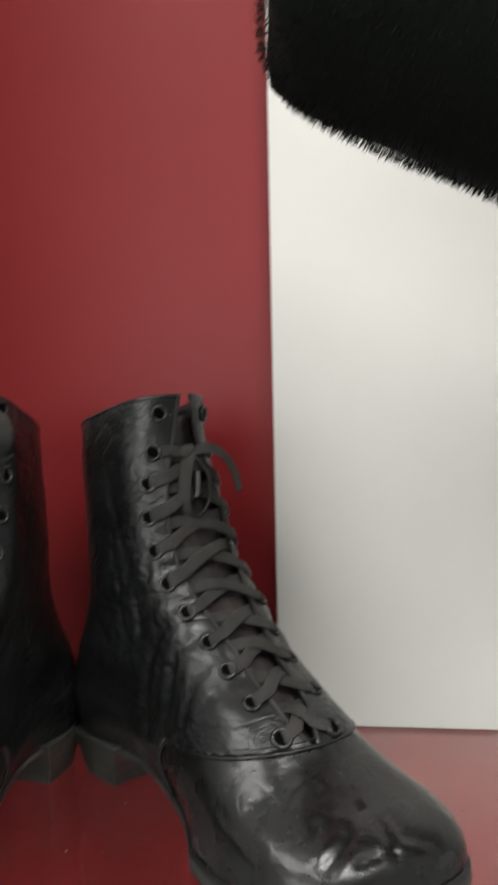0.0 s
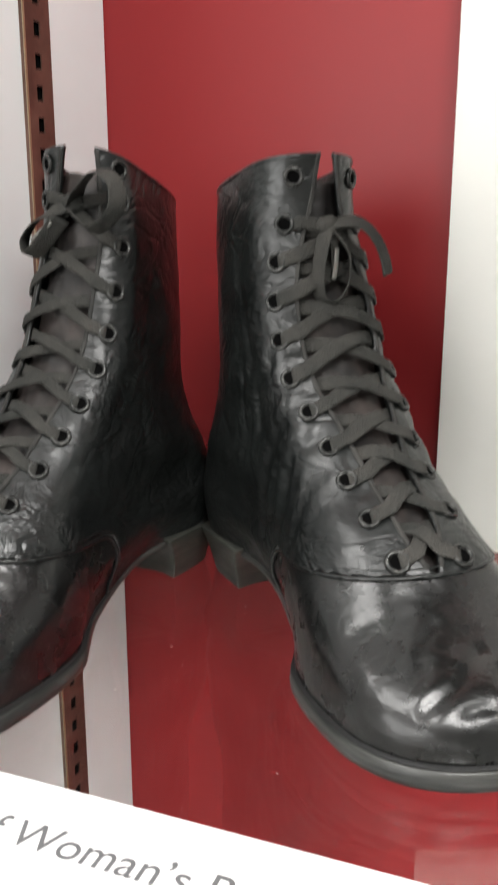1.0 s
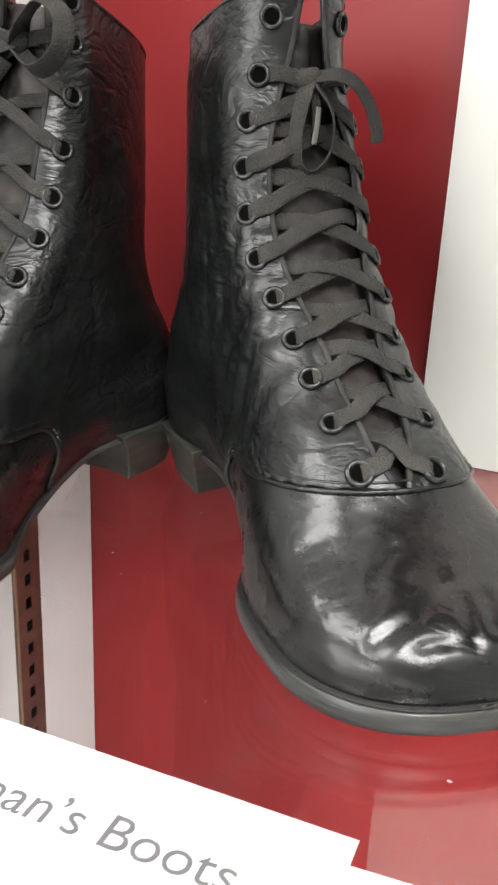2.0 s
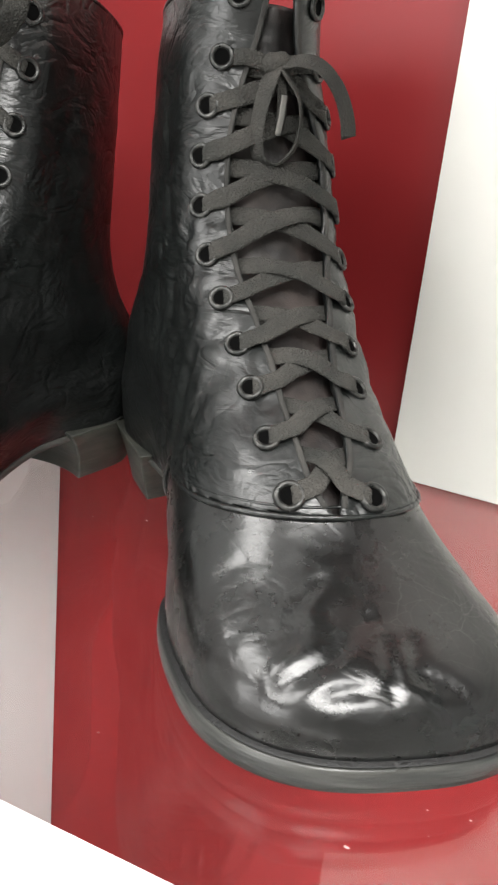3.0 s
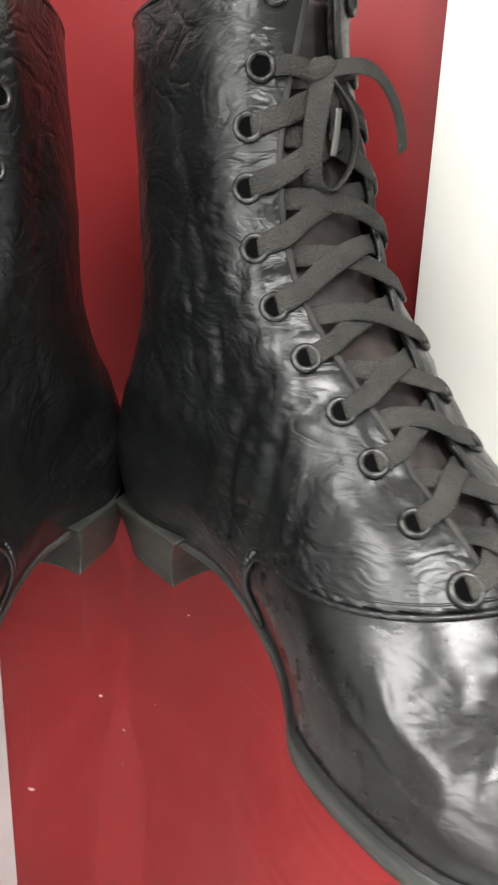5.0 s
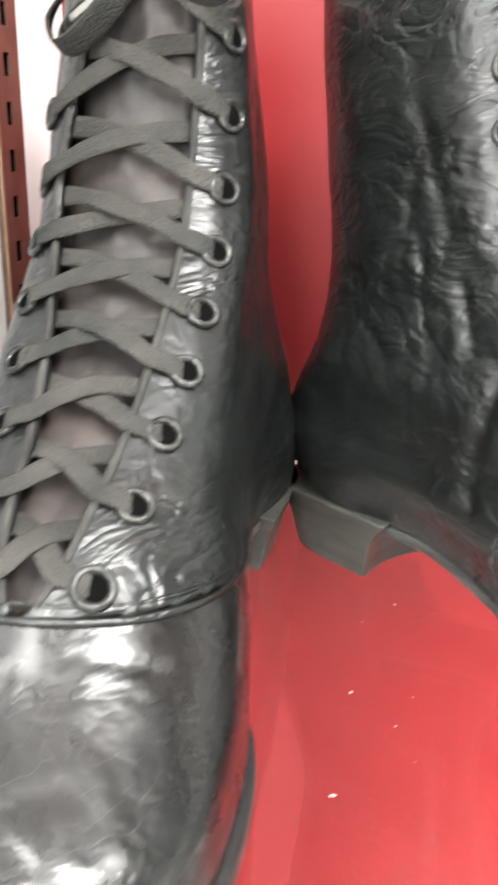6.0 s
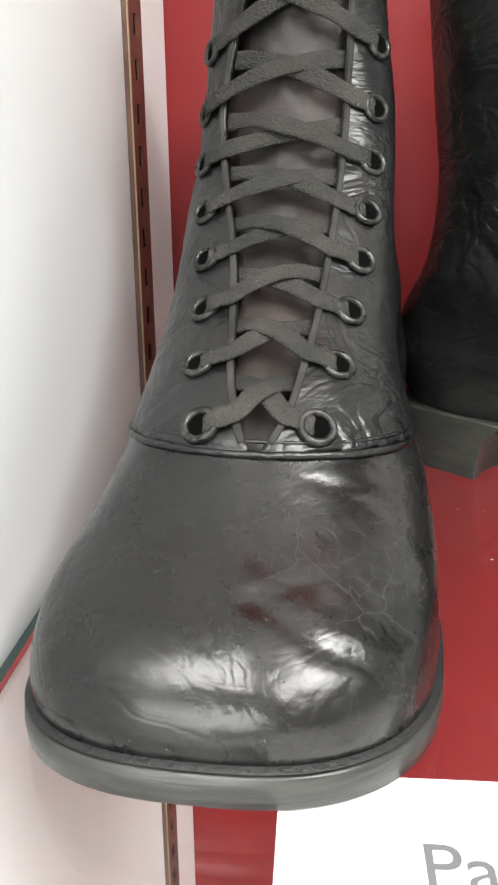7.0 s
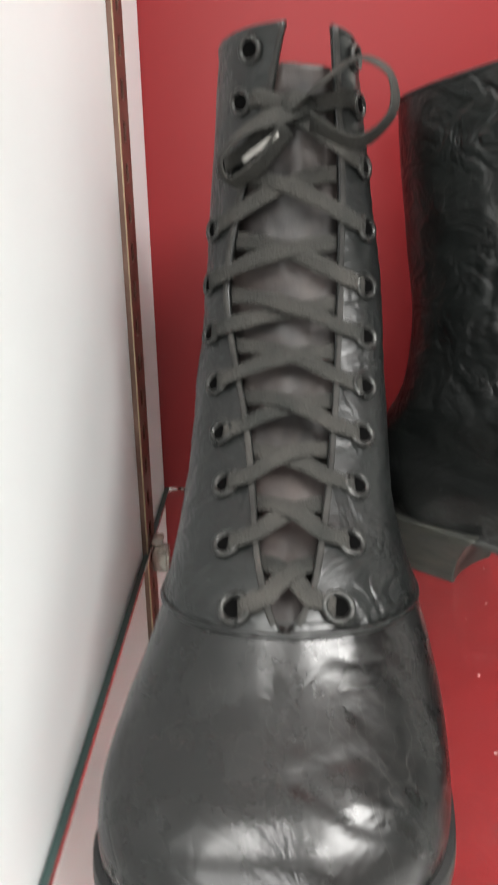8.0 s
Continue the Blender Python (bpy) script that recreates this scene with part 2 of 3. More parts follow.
BACK = 0.142
wall("wall_back", box(-0.20, 0.62, BACK, BACK + 0.02, -0.62, 1.44), RED, "glossy red laminate back wall of the case", "wall")
wall("wall_left", box(-0.192, -0.169, -0.34, BACK - 0.001, -0.62, 1.44), CASE_WHITE, "white laminate side wall of the case", "wall")
wall("wall_right", box(0.60, 0.62, -0.34, BACK - 0.001, -0.62, 1.44), CASE_WHITE, "white laminate side wall of the case", "wall")
# unseen top, made shadowless glass so light from above reaches the back wall
wall("case_top", box(-0.192, 0.62, -0.34, BACK + 0.02, 1.443, 1.450), GLASS, "unseen top of the display case, assumed clear glass to admit light", "case top").visible_shadow = False
wall("case_bottom", box(-0.192, 0.62, -0.34, BACK + 0.02, -0.65, -0.623), ROOM_FLOOR, "grey bottom board of the display case", "case bottom")


def room_wall(name, b, mat, label, category):
    bmesh.ops.scale(b, vec=(1 / K, 1 / K, 1 / K), verts=b.verts)
    ob = part(name, b, mat, None, label, False)
    return tagged(ob, label, category, kind="structure")


room_wall("floor", box(-3, 3, -3.2, 1.6, -0.1, 0), ROOM_FLOOR, "grey vinyl floor of the room", "floor")
room_wall("ceiling", box(-3, 3, -3.2, 1.6, 2.7, 2.8), CEILING, "plain white ceiling of the room", "ceiling")
room_wall("wall_west", box(-3.1, -3, -3.2, 1.6, 0, 2.7), ROOM_WALL, "plain light painted room wall", "wall")
room_wall("wall_east", box(3, 3.1, -3.2, 1.6, 0, 2.7), ROOM_WALL, "plain light painted room wall", "wall")
room_wall("wall_north", box(-3, 3, 1.6, 1.7, 0, 2.7), ROOM_WALL, "plain light painted room wall", "wall")
for nm, q in (("wall_south_sill", (-3, 3, 0, 1.09)), ("wall_south_head", (-3, 3, 2.31, 2.7)), ("wall_south_west", (-3, -2.11, 1.09, 2.31)), ("wall_south_east", (0.11, 3, 1.09, 2.31))):
    room_wall(nm, box(q[0], q[1], -3.3, -3.2, q[2], q[3]), ROOM_WALL, "plain light painted wall round the window", "wall")
room_wall("case_plinth", box(-0.17, 0.54, -0.25, 0.13, 0, SHELF - 0.65 * K - 0.002), CASE_WHITE, "white plinth under the display case", "plinth")

# white board standing on the shelf against the red wall
wb = part("white_board", box(0.0950, 0.58, BACK - 0.016, BACK - 0.003, 0.0005, 0.79, 0.0008), WHITE, None, "", False)
wb.matrix_world = HERE
tagged(wb, "off-white painted board standing upright on the glass shelf", "board")


def glass_shelf():
    t = thing("glass_shelf", HERE, "clear glass shelf with green polished edges", "shelf")
    x0, x1, y0, y1, th = -0.1682, 0.597, -0.330, BACK - 0.002, 0.007
    g = part("pane", box(x0 + 0.0030, x1, y0 + 0.0030, y1, -th, 0), GLASS, t, "", False)
    g.visible_shadow = False
    e = 0.0030
    for b in (box(x0, x0 + e - 0.0001, y0, y1, -th, 0), box(x0 + e, x1, y0, y0 + e - 0.0001, -th, 0)):
        part("edge", b, GEDGE, t, "green polished glass edge", False)
    return t


glass_shelf()


def wall_standard():
    """The slotted metal channel on the side wall that carries the shelf."""
    t = thing("wall_standard", HERE, "slotted brown metal shelf standard on the white side wall", "shelf standard")
    y0, y1, x = 0.040, 0.066, -0.1689
    top, low, step = 0.78, -0.60, 0.0198
    # black plate behind the slots, the channel's inner shade put in as colour
    part("backing", box(x, x + 0.0006, y0, y1, low, top), SHADE_BLACK, t, "black plate standing for the shade inside the channel", False)
    part("flange", box(x, x + 0.0024, y0 - 0.002, y0, low, top), BRONZE, t, "", False)
    part("bead", box(x + 0.0024, x + 0.0031, y0 - 0.002, y0, low, top), BRASS, t, "brass-coloured front bead", False)
    part("flange", box(x, x + 0.0028, y1, y1 + 0.0015, low, top), BRONZE, t, "", False)
    yc = (y0 + y1) / 2
    a = bmesh.new()
    box(x + 0.0018, x + 0.0028, y0, yc - 0.0035, low, top, 0, a)
    box(x + 0.0018, x + 0.0028, yc + 0.0035, y1, low, top, 0, a)
    n = int((top - low) / step)
    for i in range(n):
        z = low + i * step
        box(x + 0.0018, x + 0.0028, yc - 0.0035, yc + 0.0035, z, z + step * 0.52, 0, a)
    part("face", a, BRONZE, t, "", False)
    return t


wall_standard()


def shelf_clip():
    t = thing("shelf_clip", HERE, "small clear plastic shelf clip hooked into the standard", "shelf clip")
    part("hook", box(-0.1650, -0.1560, 0.046, 0.060, -0.020, -0.0072, 0.001), CLEAR, t)
    part("lip", box(-0.1650, -0.1590, 0.047, 0.059, 0.0004, 0.004, 0.0008), CLEAR, t)
    return t


shelf_clip()


# ---- the boots ----
SOLE_TOP = table([(-0.07, 0.036), (-0.02, 0.035), (0.02, 0.030), (0.06, 0.019), (0.10, 0.0115), (0.14, 0.0108), (0.19, 0.0115), (0.235, 0.0130)])
FRONT = table([(0, 0.2285), (0.006, 0.2288), (0.014, 0.2270), (0.0225, 0.222), (0.030, 0.214), (0.0365, 0.203), (0.0445, 0.190), (0.0545, 0.177),
               (0.063, 0.168), (0.072, 0.160), (0.084, 0.146), (0.098, 0.125), (0.113, 0.106), (0.128, 0.089), (0.145, 0.073), (0.163, 0.063),
               (0.184, 0.056), (0.205, 0.049), (0.225, 0.045), (0.252, 0.045)])
REAR = table([(0, -0.047), (0.012, -0.0525), (0.03, -0.058), (0.045, -0.0592), (0.06, -0.0570), (0.075, -0.0520), (0.09, -0.0470), (0.11, -0.0440), (0.14, -0.0450), (0.17, -0.0490), (0.2, -0.0540), (0.252, -0.0595)])
PLAN = table([(-0.06, 0.0265), (-0.02, 0.0295), (0.03, 0.0300), (0.07, 0.0355), (0.11, 0.0465), (0.15, 0.0535), (0.19, 0.0545), (0.23, 0.053)])
WAIST_IN = table([(-0.06, 0.0265), (-0.02, 0.0280), (0.01, 0.0230), (0.03, 0.0180), (0.05, 0.0185), (0.07, 0.0230), (0.085, 0.0275), (0.105, 0.0380), (0.12, 0.0470), (0.15, 0.0532), (0.19, 0.0548), (0.23, 0.053)])
WAIST_OUT = table([(-0.06, 0.0265), (-0.02, 0.0285), (0.03, 0.0270), (0.05, 0.0270), (0.07, 0.0300), (0.09, 0.0360), (0.12, 0.0480), (0.15, 0.0538), (0.19, 0.0548), (0.23, 0.053)])
SHAFT = table([(0.05, 0.0395), (0.09, 0.0395), (0.13, 0.0380), (0.16, 0.0370), (0.2, 0.0345), (0.252, 0.0300)])
ROUND = table([(0, 0.052), (0.02, 0.058), (0.04, 0.082), (0.07, 0.062), (0.1, 0.040), (0.13, 0.027), (0.252, 0.026)])
TOP = 0.250
EYELET_A = (0.2400, 0.2180, 0.2008, 0.1824, 0.163, 0.1442, 0.129, 0.1145, 0.101, 0.0875, 0.0725)
EYELET_B = (0.2430, 0.2265, 0.2060, 0.185, 0.164, 0.1455, 0.129, 0.1145, 0.1005, 0.087, 0.0730)


class Boot:
    """The surface of one boot: u ahead from the heel's breast, y to its outer side, z up."""

    def __init__(self, gap, skew, seed, lean, toe):
        # lean: sideways shift of the shaft in front, behind, further at the top, how far its outer and inner sides narrow there, and the rim's slope
        self.gap, self.skew, self.seed, self.lean, self.toe = gap, skew, seed, lean, toe
        self.cache = {}
        self.wear = 1.0 if seed < 1.5 else 0.35

    def raw(self, s, h, phi):
        uf, ub = FRONT(h), REAR(h)
        u = uf - (uf - ub) * (1 - math.cos(math.pi * phi)) / 2
        k = ss(0.045, 0.10, h)
        w = ss(0, 0.038, h)
        p = (PLAN(u) * w + (WAIST_OUT if s > 0 else WAIST_IN)(u) * (1 - w)) * (1 - k) + SHAFT(h) * k
        p += 0.0022 * math.exp(-((h - 0.045) / 0.022) ** 2) * (1 - ss(-0.03, 0.02, u))
        p -= self.lean[3 if s > 0 else 4] * ss(0.14, TOP, h)
        if s > 0:
            p += self.toe * ss(0.11, 0.19, u) * (1 - k)
        p *= 1 - 0.01 * (1 - min(1, h / 0.008))
        sq = 2.7 - 0.6 * ss(0.02, 0.06, h)
        tf, tb = min(1, max(0, (uf - u) / ROUND(h))), min(1, max(0, (u - ub) / (0.036 + 0.020 * ss(0.08, 0.15, h))))
        y = s * p * (1 - (1 - tf) ** sq) ** (1 / sq) * (1 - (1 - tb) ** 2.2) ** (1 / 2.2)
        f = (u - ub) / (uf - ub) * 2 - 1
        z = h + SOLE_TOP(u) * max(0, 1 - h / 0.1)
        z += ss(0.17, TOP, h) * (self.lean[5] * f - 0.003)
        u2 = u + self.skew * y * ss(0.09, 0.21, u)
        y += (self.lean[1] + (self.lean[0] - self.lean[1]) * (f + 1) / 2) * ss(0.0, 0.14, h) + self.lean[2] * ss(0.08, TOP, h)
        return Vector((u2, y, z))

    def half(self, s, h):
        """Points from the flap's edge to the middle of the back, with the distance along them."""
        key = (s, round(h, 5))
        if key not in self.cache:
            g = self.gap(h) if h > 0.066 else None
            pts = [self.raw(s, h, (i / 160) ** 1.25) for i in range(161)]
            if g:
                e = g[1] if s > 0 else g[0]
                i = max(1, next(k for k, p in enumerate(pts) if (p.y - e) * s >= 0))
                a, b = pts[i - 1], pts[i]
                t = (e - a.y) / (b.y - a.y)
                pts = [a.lerp(b, t)] + pts[i:]
            d = [0.0]
            for a, b in zip(pts, pts[1:]):
                d.append(d[-1] + (b - a).length)
            self.cache[key] = (pts, np.array(d))
        return self.cache[key]

    def along(self, s, h, dist):
        pts, d = self.half(s, h)
        dist = min(max(dist, 0), d[-1] - 1e-6)
        i = min(len(d) - 2, int(np.searchsorted(d, dist, side="right")) - 1)
        return pts[i].lerp(pts[i + 1], (dist - d[i]) / max(1e-9, d[i + 1] - d[i]))

    def normal(self, s, h, dist):
        e = 0.002
        a = self.along(s, h, dist + e) - self.along(s, h, max(0, dist - e))
        b = self.along(s, h + e, dist) - self.along(s, h - e, dist)
        n = a.cross(b) * s
        n.normalize()
        return n

    def at_u(self, s, u, h):
        pts, d = self.half(s, h)
        i = next((k for k in range(1, len(pts)) if pts[k].x <= u), len(pts) - 1)
        t = (pts[i - 1].x - u) / max(1e-9, pts[i - 1].x - pts[i].x)
        return d[i - 1] + (d[i] - d[i - 1]) * min(1, max(0, t))

    def wrinkle(self, p):
        """Creases of long wear: round the ankle, over the vamp, and soft dents everywhere."""
        q = p * 1.0 + Vector((self.seed * 3.1, 0, 0))
        soft = noise.noise(q * 38) * 0.0008 + noise.noise(q * 90) * 0.0002
        ankle = ss(0.075, 0.10, p.z) * (1 - ss(0.15, 0.19, p.z)) * ss(-0.035, 0.01, p.x)
        w = q + 0.010 * Vector((noise.noise(q * 25), noise.noise(q * 25 + Vector((7, 0, 0))), noise.noise(q * 25 + Vector((0, 9, 0)))))
        r1 = 1 - abs(noise.noise(Vector((w.x * 46 + w.z * 14, w.y * 16, w.z * 34 - w.x * 22))))
        r2 = 1 - abs(noise.noise(Vector((w.x * 120, w.y * 60, w.z * 130)) + Vector((4, 4, 4))))
        jit = 0.0035 * Vector((noise.noise(q * 55), noise.noise(q * 55 + Vector((3, 0, 0))), noise.noise(q * 55 + Vector((0, 5, 0)))))
        out = soft - self.wear * (0.0012 * ankle * max(0, r1 - 0.84) / 0.16 + 0.0006 * ankle * max(0, r2 - 0.72) / 0.28)
        if p.x > 0.12 and p.z < 0.075:
            out += 0.72 * ss(0.120, 0.150, p.x) * crease(p.x + 0.5 * jit.x, p.y + 0.5 * jit.y, VAMP_A if self.seed < 1.5 else VAMP_B)
        if p.z > 0.055 and p.x > -0.01 and self.seed < 1.5:
            k = 1.0 if p.y < 0.004 else 0.45
            out += 0.48 * k * crease(p.x + 0.9 * jit.x, p.z + 0.9 * jit.z, ANKLE)
        elif p.z > 0.055 and p.x > -0.01:
            out += 0.25 * crease(p.x + jit.x + 0.004, p.z + jit.z - 0.003, ANKLE[4:])
        return out * ss(0.003, 0.014, p.z - SOLE_TOP(p.x))


# long creases: depth, width, then places; over the vamp as (u, y), on the inner ankle as (u, z)
VAMP_A = [(0.0016, 0.0022, [(0.1965, -0.001), (0.205, -0.017), (0.208, -0.036)]), (0.0013, 0.0020, [(0.191, -0.026), (0.196, -0.039), (0.202, -0.043)]),
          (0.0012, 0.0018, [(0.2075, 0.0025), (0.214, -0.001), (0.221, -0.004)]), (0.0013, 0.0018, [(0.199, -0.0146), (0.2044, -0.0186), (0.2054, -0.037)]),
          (0.0007, 0.0012, [(0.163, -0.033), (0.160, -0.046)]), (0.0011, 0.0018, [(0.218, -0.010), (0.215, -0.023)]),
          (0.0014, 0.0022, [(0.209, 0.0104), (0.218, 0.008), (0.225, 0.021)]), (0.0012, 0.0022, [(0.1245, -0.0475), (0.151, -0.0514), (0.178, -0.0514)]),
          (0.0010, 0.0018, [(0.180, -0.012), (0.188, -0.028), (0.193, -0.046)]), (0.0009, 0.0016, [(0.172, -0.020), (0.181, -0.038), (0.186, -0.050)])]
VAMP_B = [(0.0006, 0.0012, [(0.1746, -0.002), (0.187, -0.005), (0.195, -0.011)]), (0.0012, 0.0022, [(0.2026, -0.0076), (0.2096, -0.025), (0.206, -0.0425)]),
          (0.0009, 0.0018, [(0.2016, -0.0115), (0.191, -0.0255), (0.196, -0.034)]), (0.0006, 0.0012, [(0.1666, -0.0168), (0.158, -0.036), (0.163, -0.050)]),
          (0.0007, 0.0012, [(0.189, -0.0166), (0.2016, -0.021)]), (0.0009, 0.0024, [(0.210, 0.024), (0.220, 0.0347)]),
          (0.0009, 0.0016, [(0.200, -0.0295), (0.201, -0.047)]), (0.0005, 0.0012, [(0.178, -0.022), (0.186, -0.036), (0.190, -0.046)])]
ANKLE = [(0.0034, 0.0030, [(0.0564, 0.050), (0.053, 0.078), (0.062, 0.108), (0.072, 0.124)]), (0.0034, 0.0030, [(0.076, 0.058), (0.082, 0.088), (0.0813, 0.110), (0.091, 0.118)]),
         (0.0028, 0.0028, [(0.098, 0.066), (0.102, 0.088), (0.102, 0.102)]), (0.0028, 0.0028, [(0.046, 0.116), (0.040, 0.134), (0.051, 0.150), (0.0605, 0.154)]),
         (0.0016, 0.0030, [(0.033, 0.150), (0.022, 0.172), (0.0125, 0.190)]), (0.0012, 0.0014, [(0.025, 0.168), (0.047, 0.172)]),
         (0.0010, 0.0012, [(0.025, 0.188), (0.043, 0.191)]), (0.0014, 0.0018, [(0.047, 0.136), (0.061, 0.138)]),
         (0.0012, 0.0015, [(0.064, 0.096), (0.078, 0.100)]), (0.0012, 0.0015, [(0.086, 0.094), (0.100, 0.096)]), (0.0016, 0.0020, [(0.066, 0.070), (0.070, 0.090), (0.070, 0.104)]),
         (0.0012, 0.0016, [(0.030, 0.152), (0.046, 0.158), (0.052, 0.162)]), (0.0012, 0.0020, [(0.036, 0.120), (0.040, 0.090), (0.046, 0.060)]), (0.0014, 0.0018, [(0.088, 0.070), (0.091, 0.084), (0.090, 0.104)])]


def crease(x, y, lines):
    total = 0.0
    for depth, width, pts in lines:
        best = 1.0
        for (ax, ay), (bx, by) in zip(pts, pts[1:]):
            dx, dy = bx - ax, by - ay
            t = min(1, max(0, ((x - ax) * dx + (y - ay) * dy) / (dx * dx + dy * dy)))
            best = min(best, math.hypot(x - ax - t * dx, y - ay - t * dy))
        if best < 4 * width:
            q = best / width
            total += depth * (0.18 * math.exp(-(q / 2.6 - 0.9) ** 2 * 3) - math.exp(-q * q))
    return total


SEAM = [(0.168, 0.0650), (0.163, 0.0645), (0.155, 0.0632), (0.145, 0.0618), (0.132, 0.0600), (0.115, 0.0580), (0.100, 0.0560), (0.087, 0.0535), (0.079, 0.0495), (0.074, 0.0430), (0.071, 0.0330), (0.0695, 0.0180), (0.069, 0.002)]
SEAM_U = table([(h, u) for u, h in reversed(SEAM)])


def put_eyelet(bm_ring, bm_shade, p, n, r):
    a = n.orthogonal().normalized()
    b = n.cross(a)
    ring = [p + n * 0.0006 + (a * math.cos(t) + b * math.sin(t)) * r for t in (2 * math.pi * k / 20 for k in range(20))]
    tube(ring, r * 0.27, 8, True, bm_ring)
    # flat black disc inside the ring, painted shade in place of an opening
    vs = [bm_shade.verts.new(p + n * 0.0007 + (a * math.cos(t) + b * math.sin(t)) * r * 0.85) for t in (2 * math.pi * k / 16 for k in range(16))]
    bm_shade.faces.new(vs)


def make_boot(name, m, gap, skew, seed, lean, toe, mirror, label, bow, lace_width, eyelets):
    B = Boot(gap, skew, seed, lean, toe)
    root = thing(name, m, label, "boot", group="pair of boots")

    def add(nm, bm, mat, parent=root, lab="", smooth=True):
        if mirror:
            bmesh.ops.scale(bm, vec=(1, -1, 1), verts=bm.verts)
            bmesh.ops.reverse_faces(bm, faces=bm.faces)
        return part(nm, bm, mat, parent, lab, smooth)

    # upper: two halves in rows from the sole to the rim, split along the vamp's seam
    hs, h = [], 0.0
    while h < TOP - 0.0005:
        hs.append(h)
        h += 0.0013 if h < 0.07 else 0.0022
    hs.append(TOP)
    N = 84
    quarter, vamp = bmesh.new(), bmesh.new()
    for s in (1, -1):
        grid = []
        for h in hs:
            pts, d = B.half(s, h)
            row = []
            for i in range(N + 1):
                x = d[-1] * (i / N) ** 1.12
                p = B.along(s, h, x)
                row.append(p)
            grid.append(row)
        nr, nc = len(grid), N + 1
        nrm = [[None] * nc for _ in range(nr)]
        for r in range(nr):
            for c in range(nc):
                dv = grid[min(r + 1, nr - 1)][c] - grid[max(r - 1, 0)][c]
                dh = grid[r][min(c + 1, nc - 1)] - grid[r][max(c - 1, 0)]
                if c == 0 and hs[r] < 0.066:
                    dh = Vector((0, s * 1.0, 0))
                if c == nc - 1:
                    dh = Vector((0, -s * 1.0, 0))
                nn = dh.cross(dv) * s
                nrm[r][c] = nn.normalized() if nn.length > 1e-12 else Vector((1, 0, 0))
        for bm, is_vamp in ((quarter, False), (vamp, True)):
            vid = {}

            def vert(r, c):
                if (r, c) not in vid:
                    p = grid[r][c]
                    off = B.wrinkle(p) + (0.0 if is_vamp else 0.0010)
                    vid[(r, c)] = bm.verts.new(p + nrm[r][c] * off)
                return vid[(r, c)]
            for r in range(nr - 1):
                for c in range(nc - 1):
                    uc, hc = grid[r][c].x, hs[r]
                    infront = hc < 0.066 and uc - skew * grid[r][c].y * ss(0.09, 0.21, uc) > SEAM_U(hc) - (0.0 if not is_vamp else 0.006)
                    if infront != is_vamp:
                        continue
                    q = (vert(r, c), vert(r, c + 1), vert(r + 1, c + 1), vert(r + 1, c))
                    bm.faces.new(q if s > 0 else q[::-1])
    for nm, bm, mat, lab in (("quarter", quarter, LEATHER, "creased black leather quarters and shaft"), ("vamp", vamp, VAMP, "polished black toe vamp with creases")):
        bmesh.ops.remove_doubles(bm, verts=bm.verts, dist=0.0002)
        ob = add(nm, bm, mat, root, lab)
        md = ob.modifiers.new("thickness", "SOLIDIFY")
        md.thickness, md.offset = 0.0022 * K, -1

    # raised seams
    for off, r in ((0.0, 0.0012), (0.0034, 0.0006)):
        path = []
        for s in (1, -1):
            side = []
            for u, h in [(v.x, v.y) for v in smooth_path([(a, b, 0) for a, b in SEAM], 5)]:
                h2 = max(0.001, h + off)
                dd = B.at_u(s, u - off * 0.7, h2) if u < 0.168 else 0.0
                side.append(B.along(s, h2, dd) + B.normal(s, h2, max(dd, 0.003)) * 0.0009)
            path = side[::-1] + path if s > 0 else path + side
        path = [p for i, p in enumerate(path) if i == 0 or (p - path[i - 1]).length > 0.0006]
        for _ in range(2):
            path = [path[0]] + [(a + 2 * b + c) / 4 for a, b, c in zip(path, path[1:], path[2:])] + [path[-1]]
        add("seam", tube(path, r, 6), LEATHER, root, "raised stitched seam above the vamp")
    rim_a = [B.along(1, TOP, x) for x in np.linspace(0, B.half(1, TOP)[1][-1], 40)]
    rim_b = [B.along(-1, TOP, x) for x in np.linspace(B.half(-1, TOP)[1][-1], 0, 40)]
    add("top_binding", tube(rim_a + rim_b[1:], 0.0016, 6), LEATHER, root, "bound leather top edge")
    for s in (1, -1):
        hts = np.linspace(0.068, TOP, 80)
        edge = [B.along(s, h, 0.0013) + B.normal(s, h, 0.003) * (0.0009 + 0.6 * B.wrinkle(B.along(s, h, 0.003))) for h in hts]
        wide = [0.0023 * (1 + 0.22 * noise.noise(Vector((h * 60, s, seed)))) for h in hts]
        add("facing_edge", ribbon(edge, [B.normal(s, h, 0.003) for h in hts], wide, 0.0018), EDGE, root, "worn cut edge of the lacing flap")

    # tongue behind the laces
    bm = bmesh.new()
    rows = []
    for h in np.linspace(0.066, 0.238, 90):
        hh = max(h, 0.0665)
        row = []
        for k in range(30):
            if k < 5 or k > 24:
                sd, dd = (-1, (5 - k) * 0.002) if k < 5 else (1, (k - 24) * 0.002)
                p = B.along(sd, hh, dd) - B.normal(sd, hh, max(dd, 0.003)) * 0.0062
            else:
                t = (k - 5) / 19
                a = B.along(-1, hh, 0) - B.normal(-1, hh, 0.003) * 0.0056
                b = B.along(1, hh, 0) - B.normal(1, hh, 0.003) * 0.0056
                p = a.lerp(b, t)
                p.x += 0.75 * max(0, FRONT(h) - 0.0035 - p.x) * (4 * t * (1 - t)) ** 1.6
            y = p.y
            p.x += 0.0020 * noise.noise(Vector((y * 60, h * 70, seed))) + 0.0011 * noise.noise(Vector((y * 160, h * 190, seed)))
            if hh > h:
                p.z -= hh - h
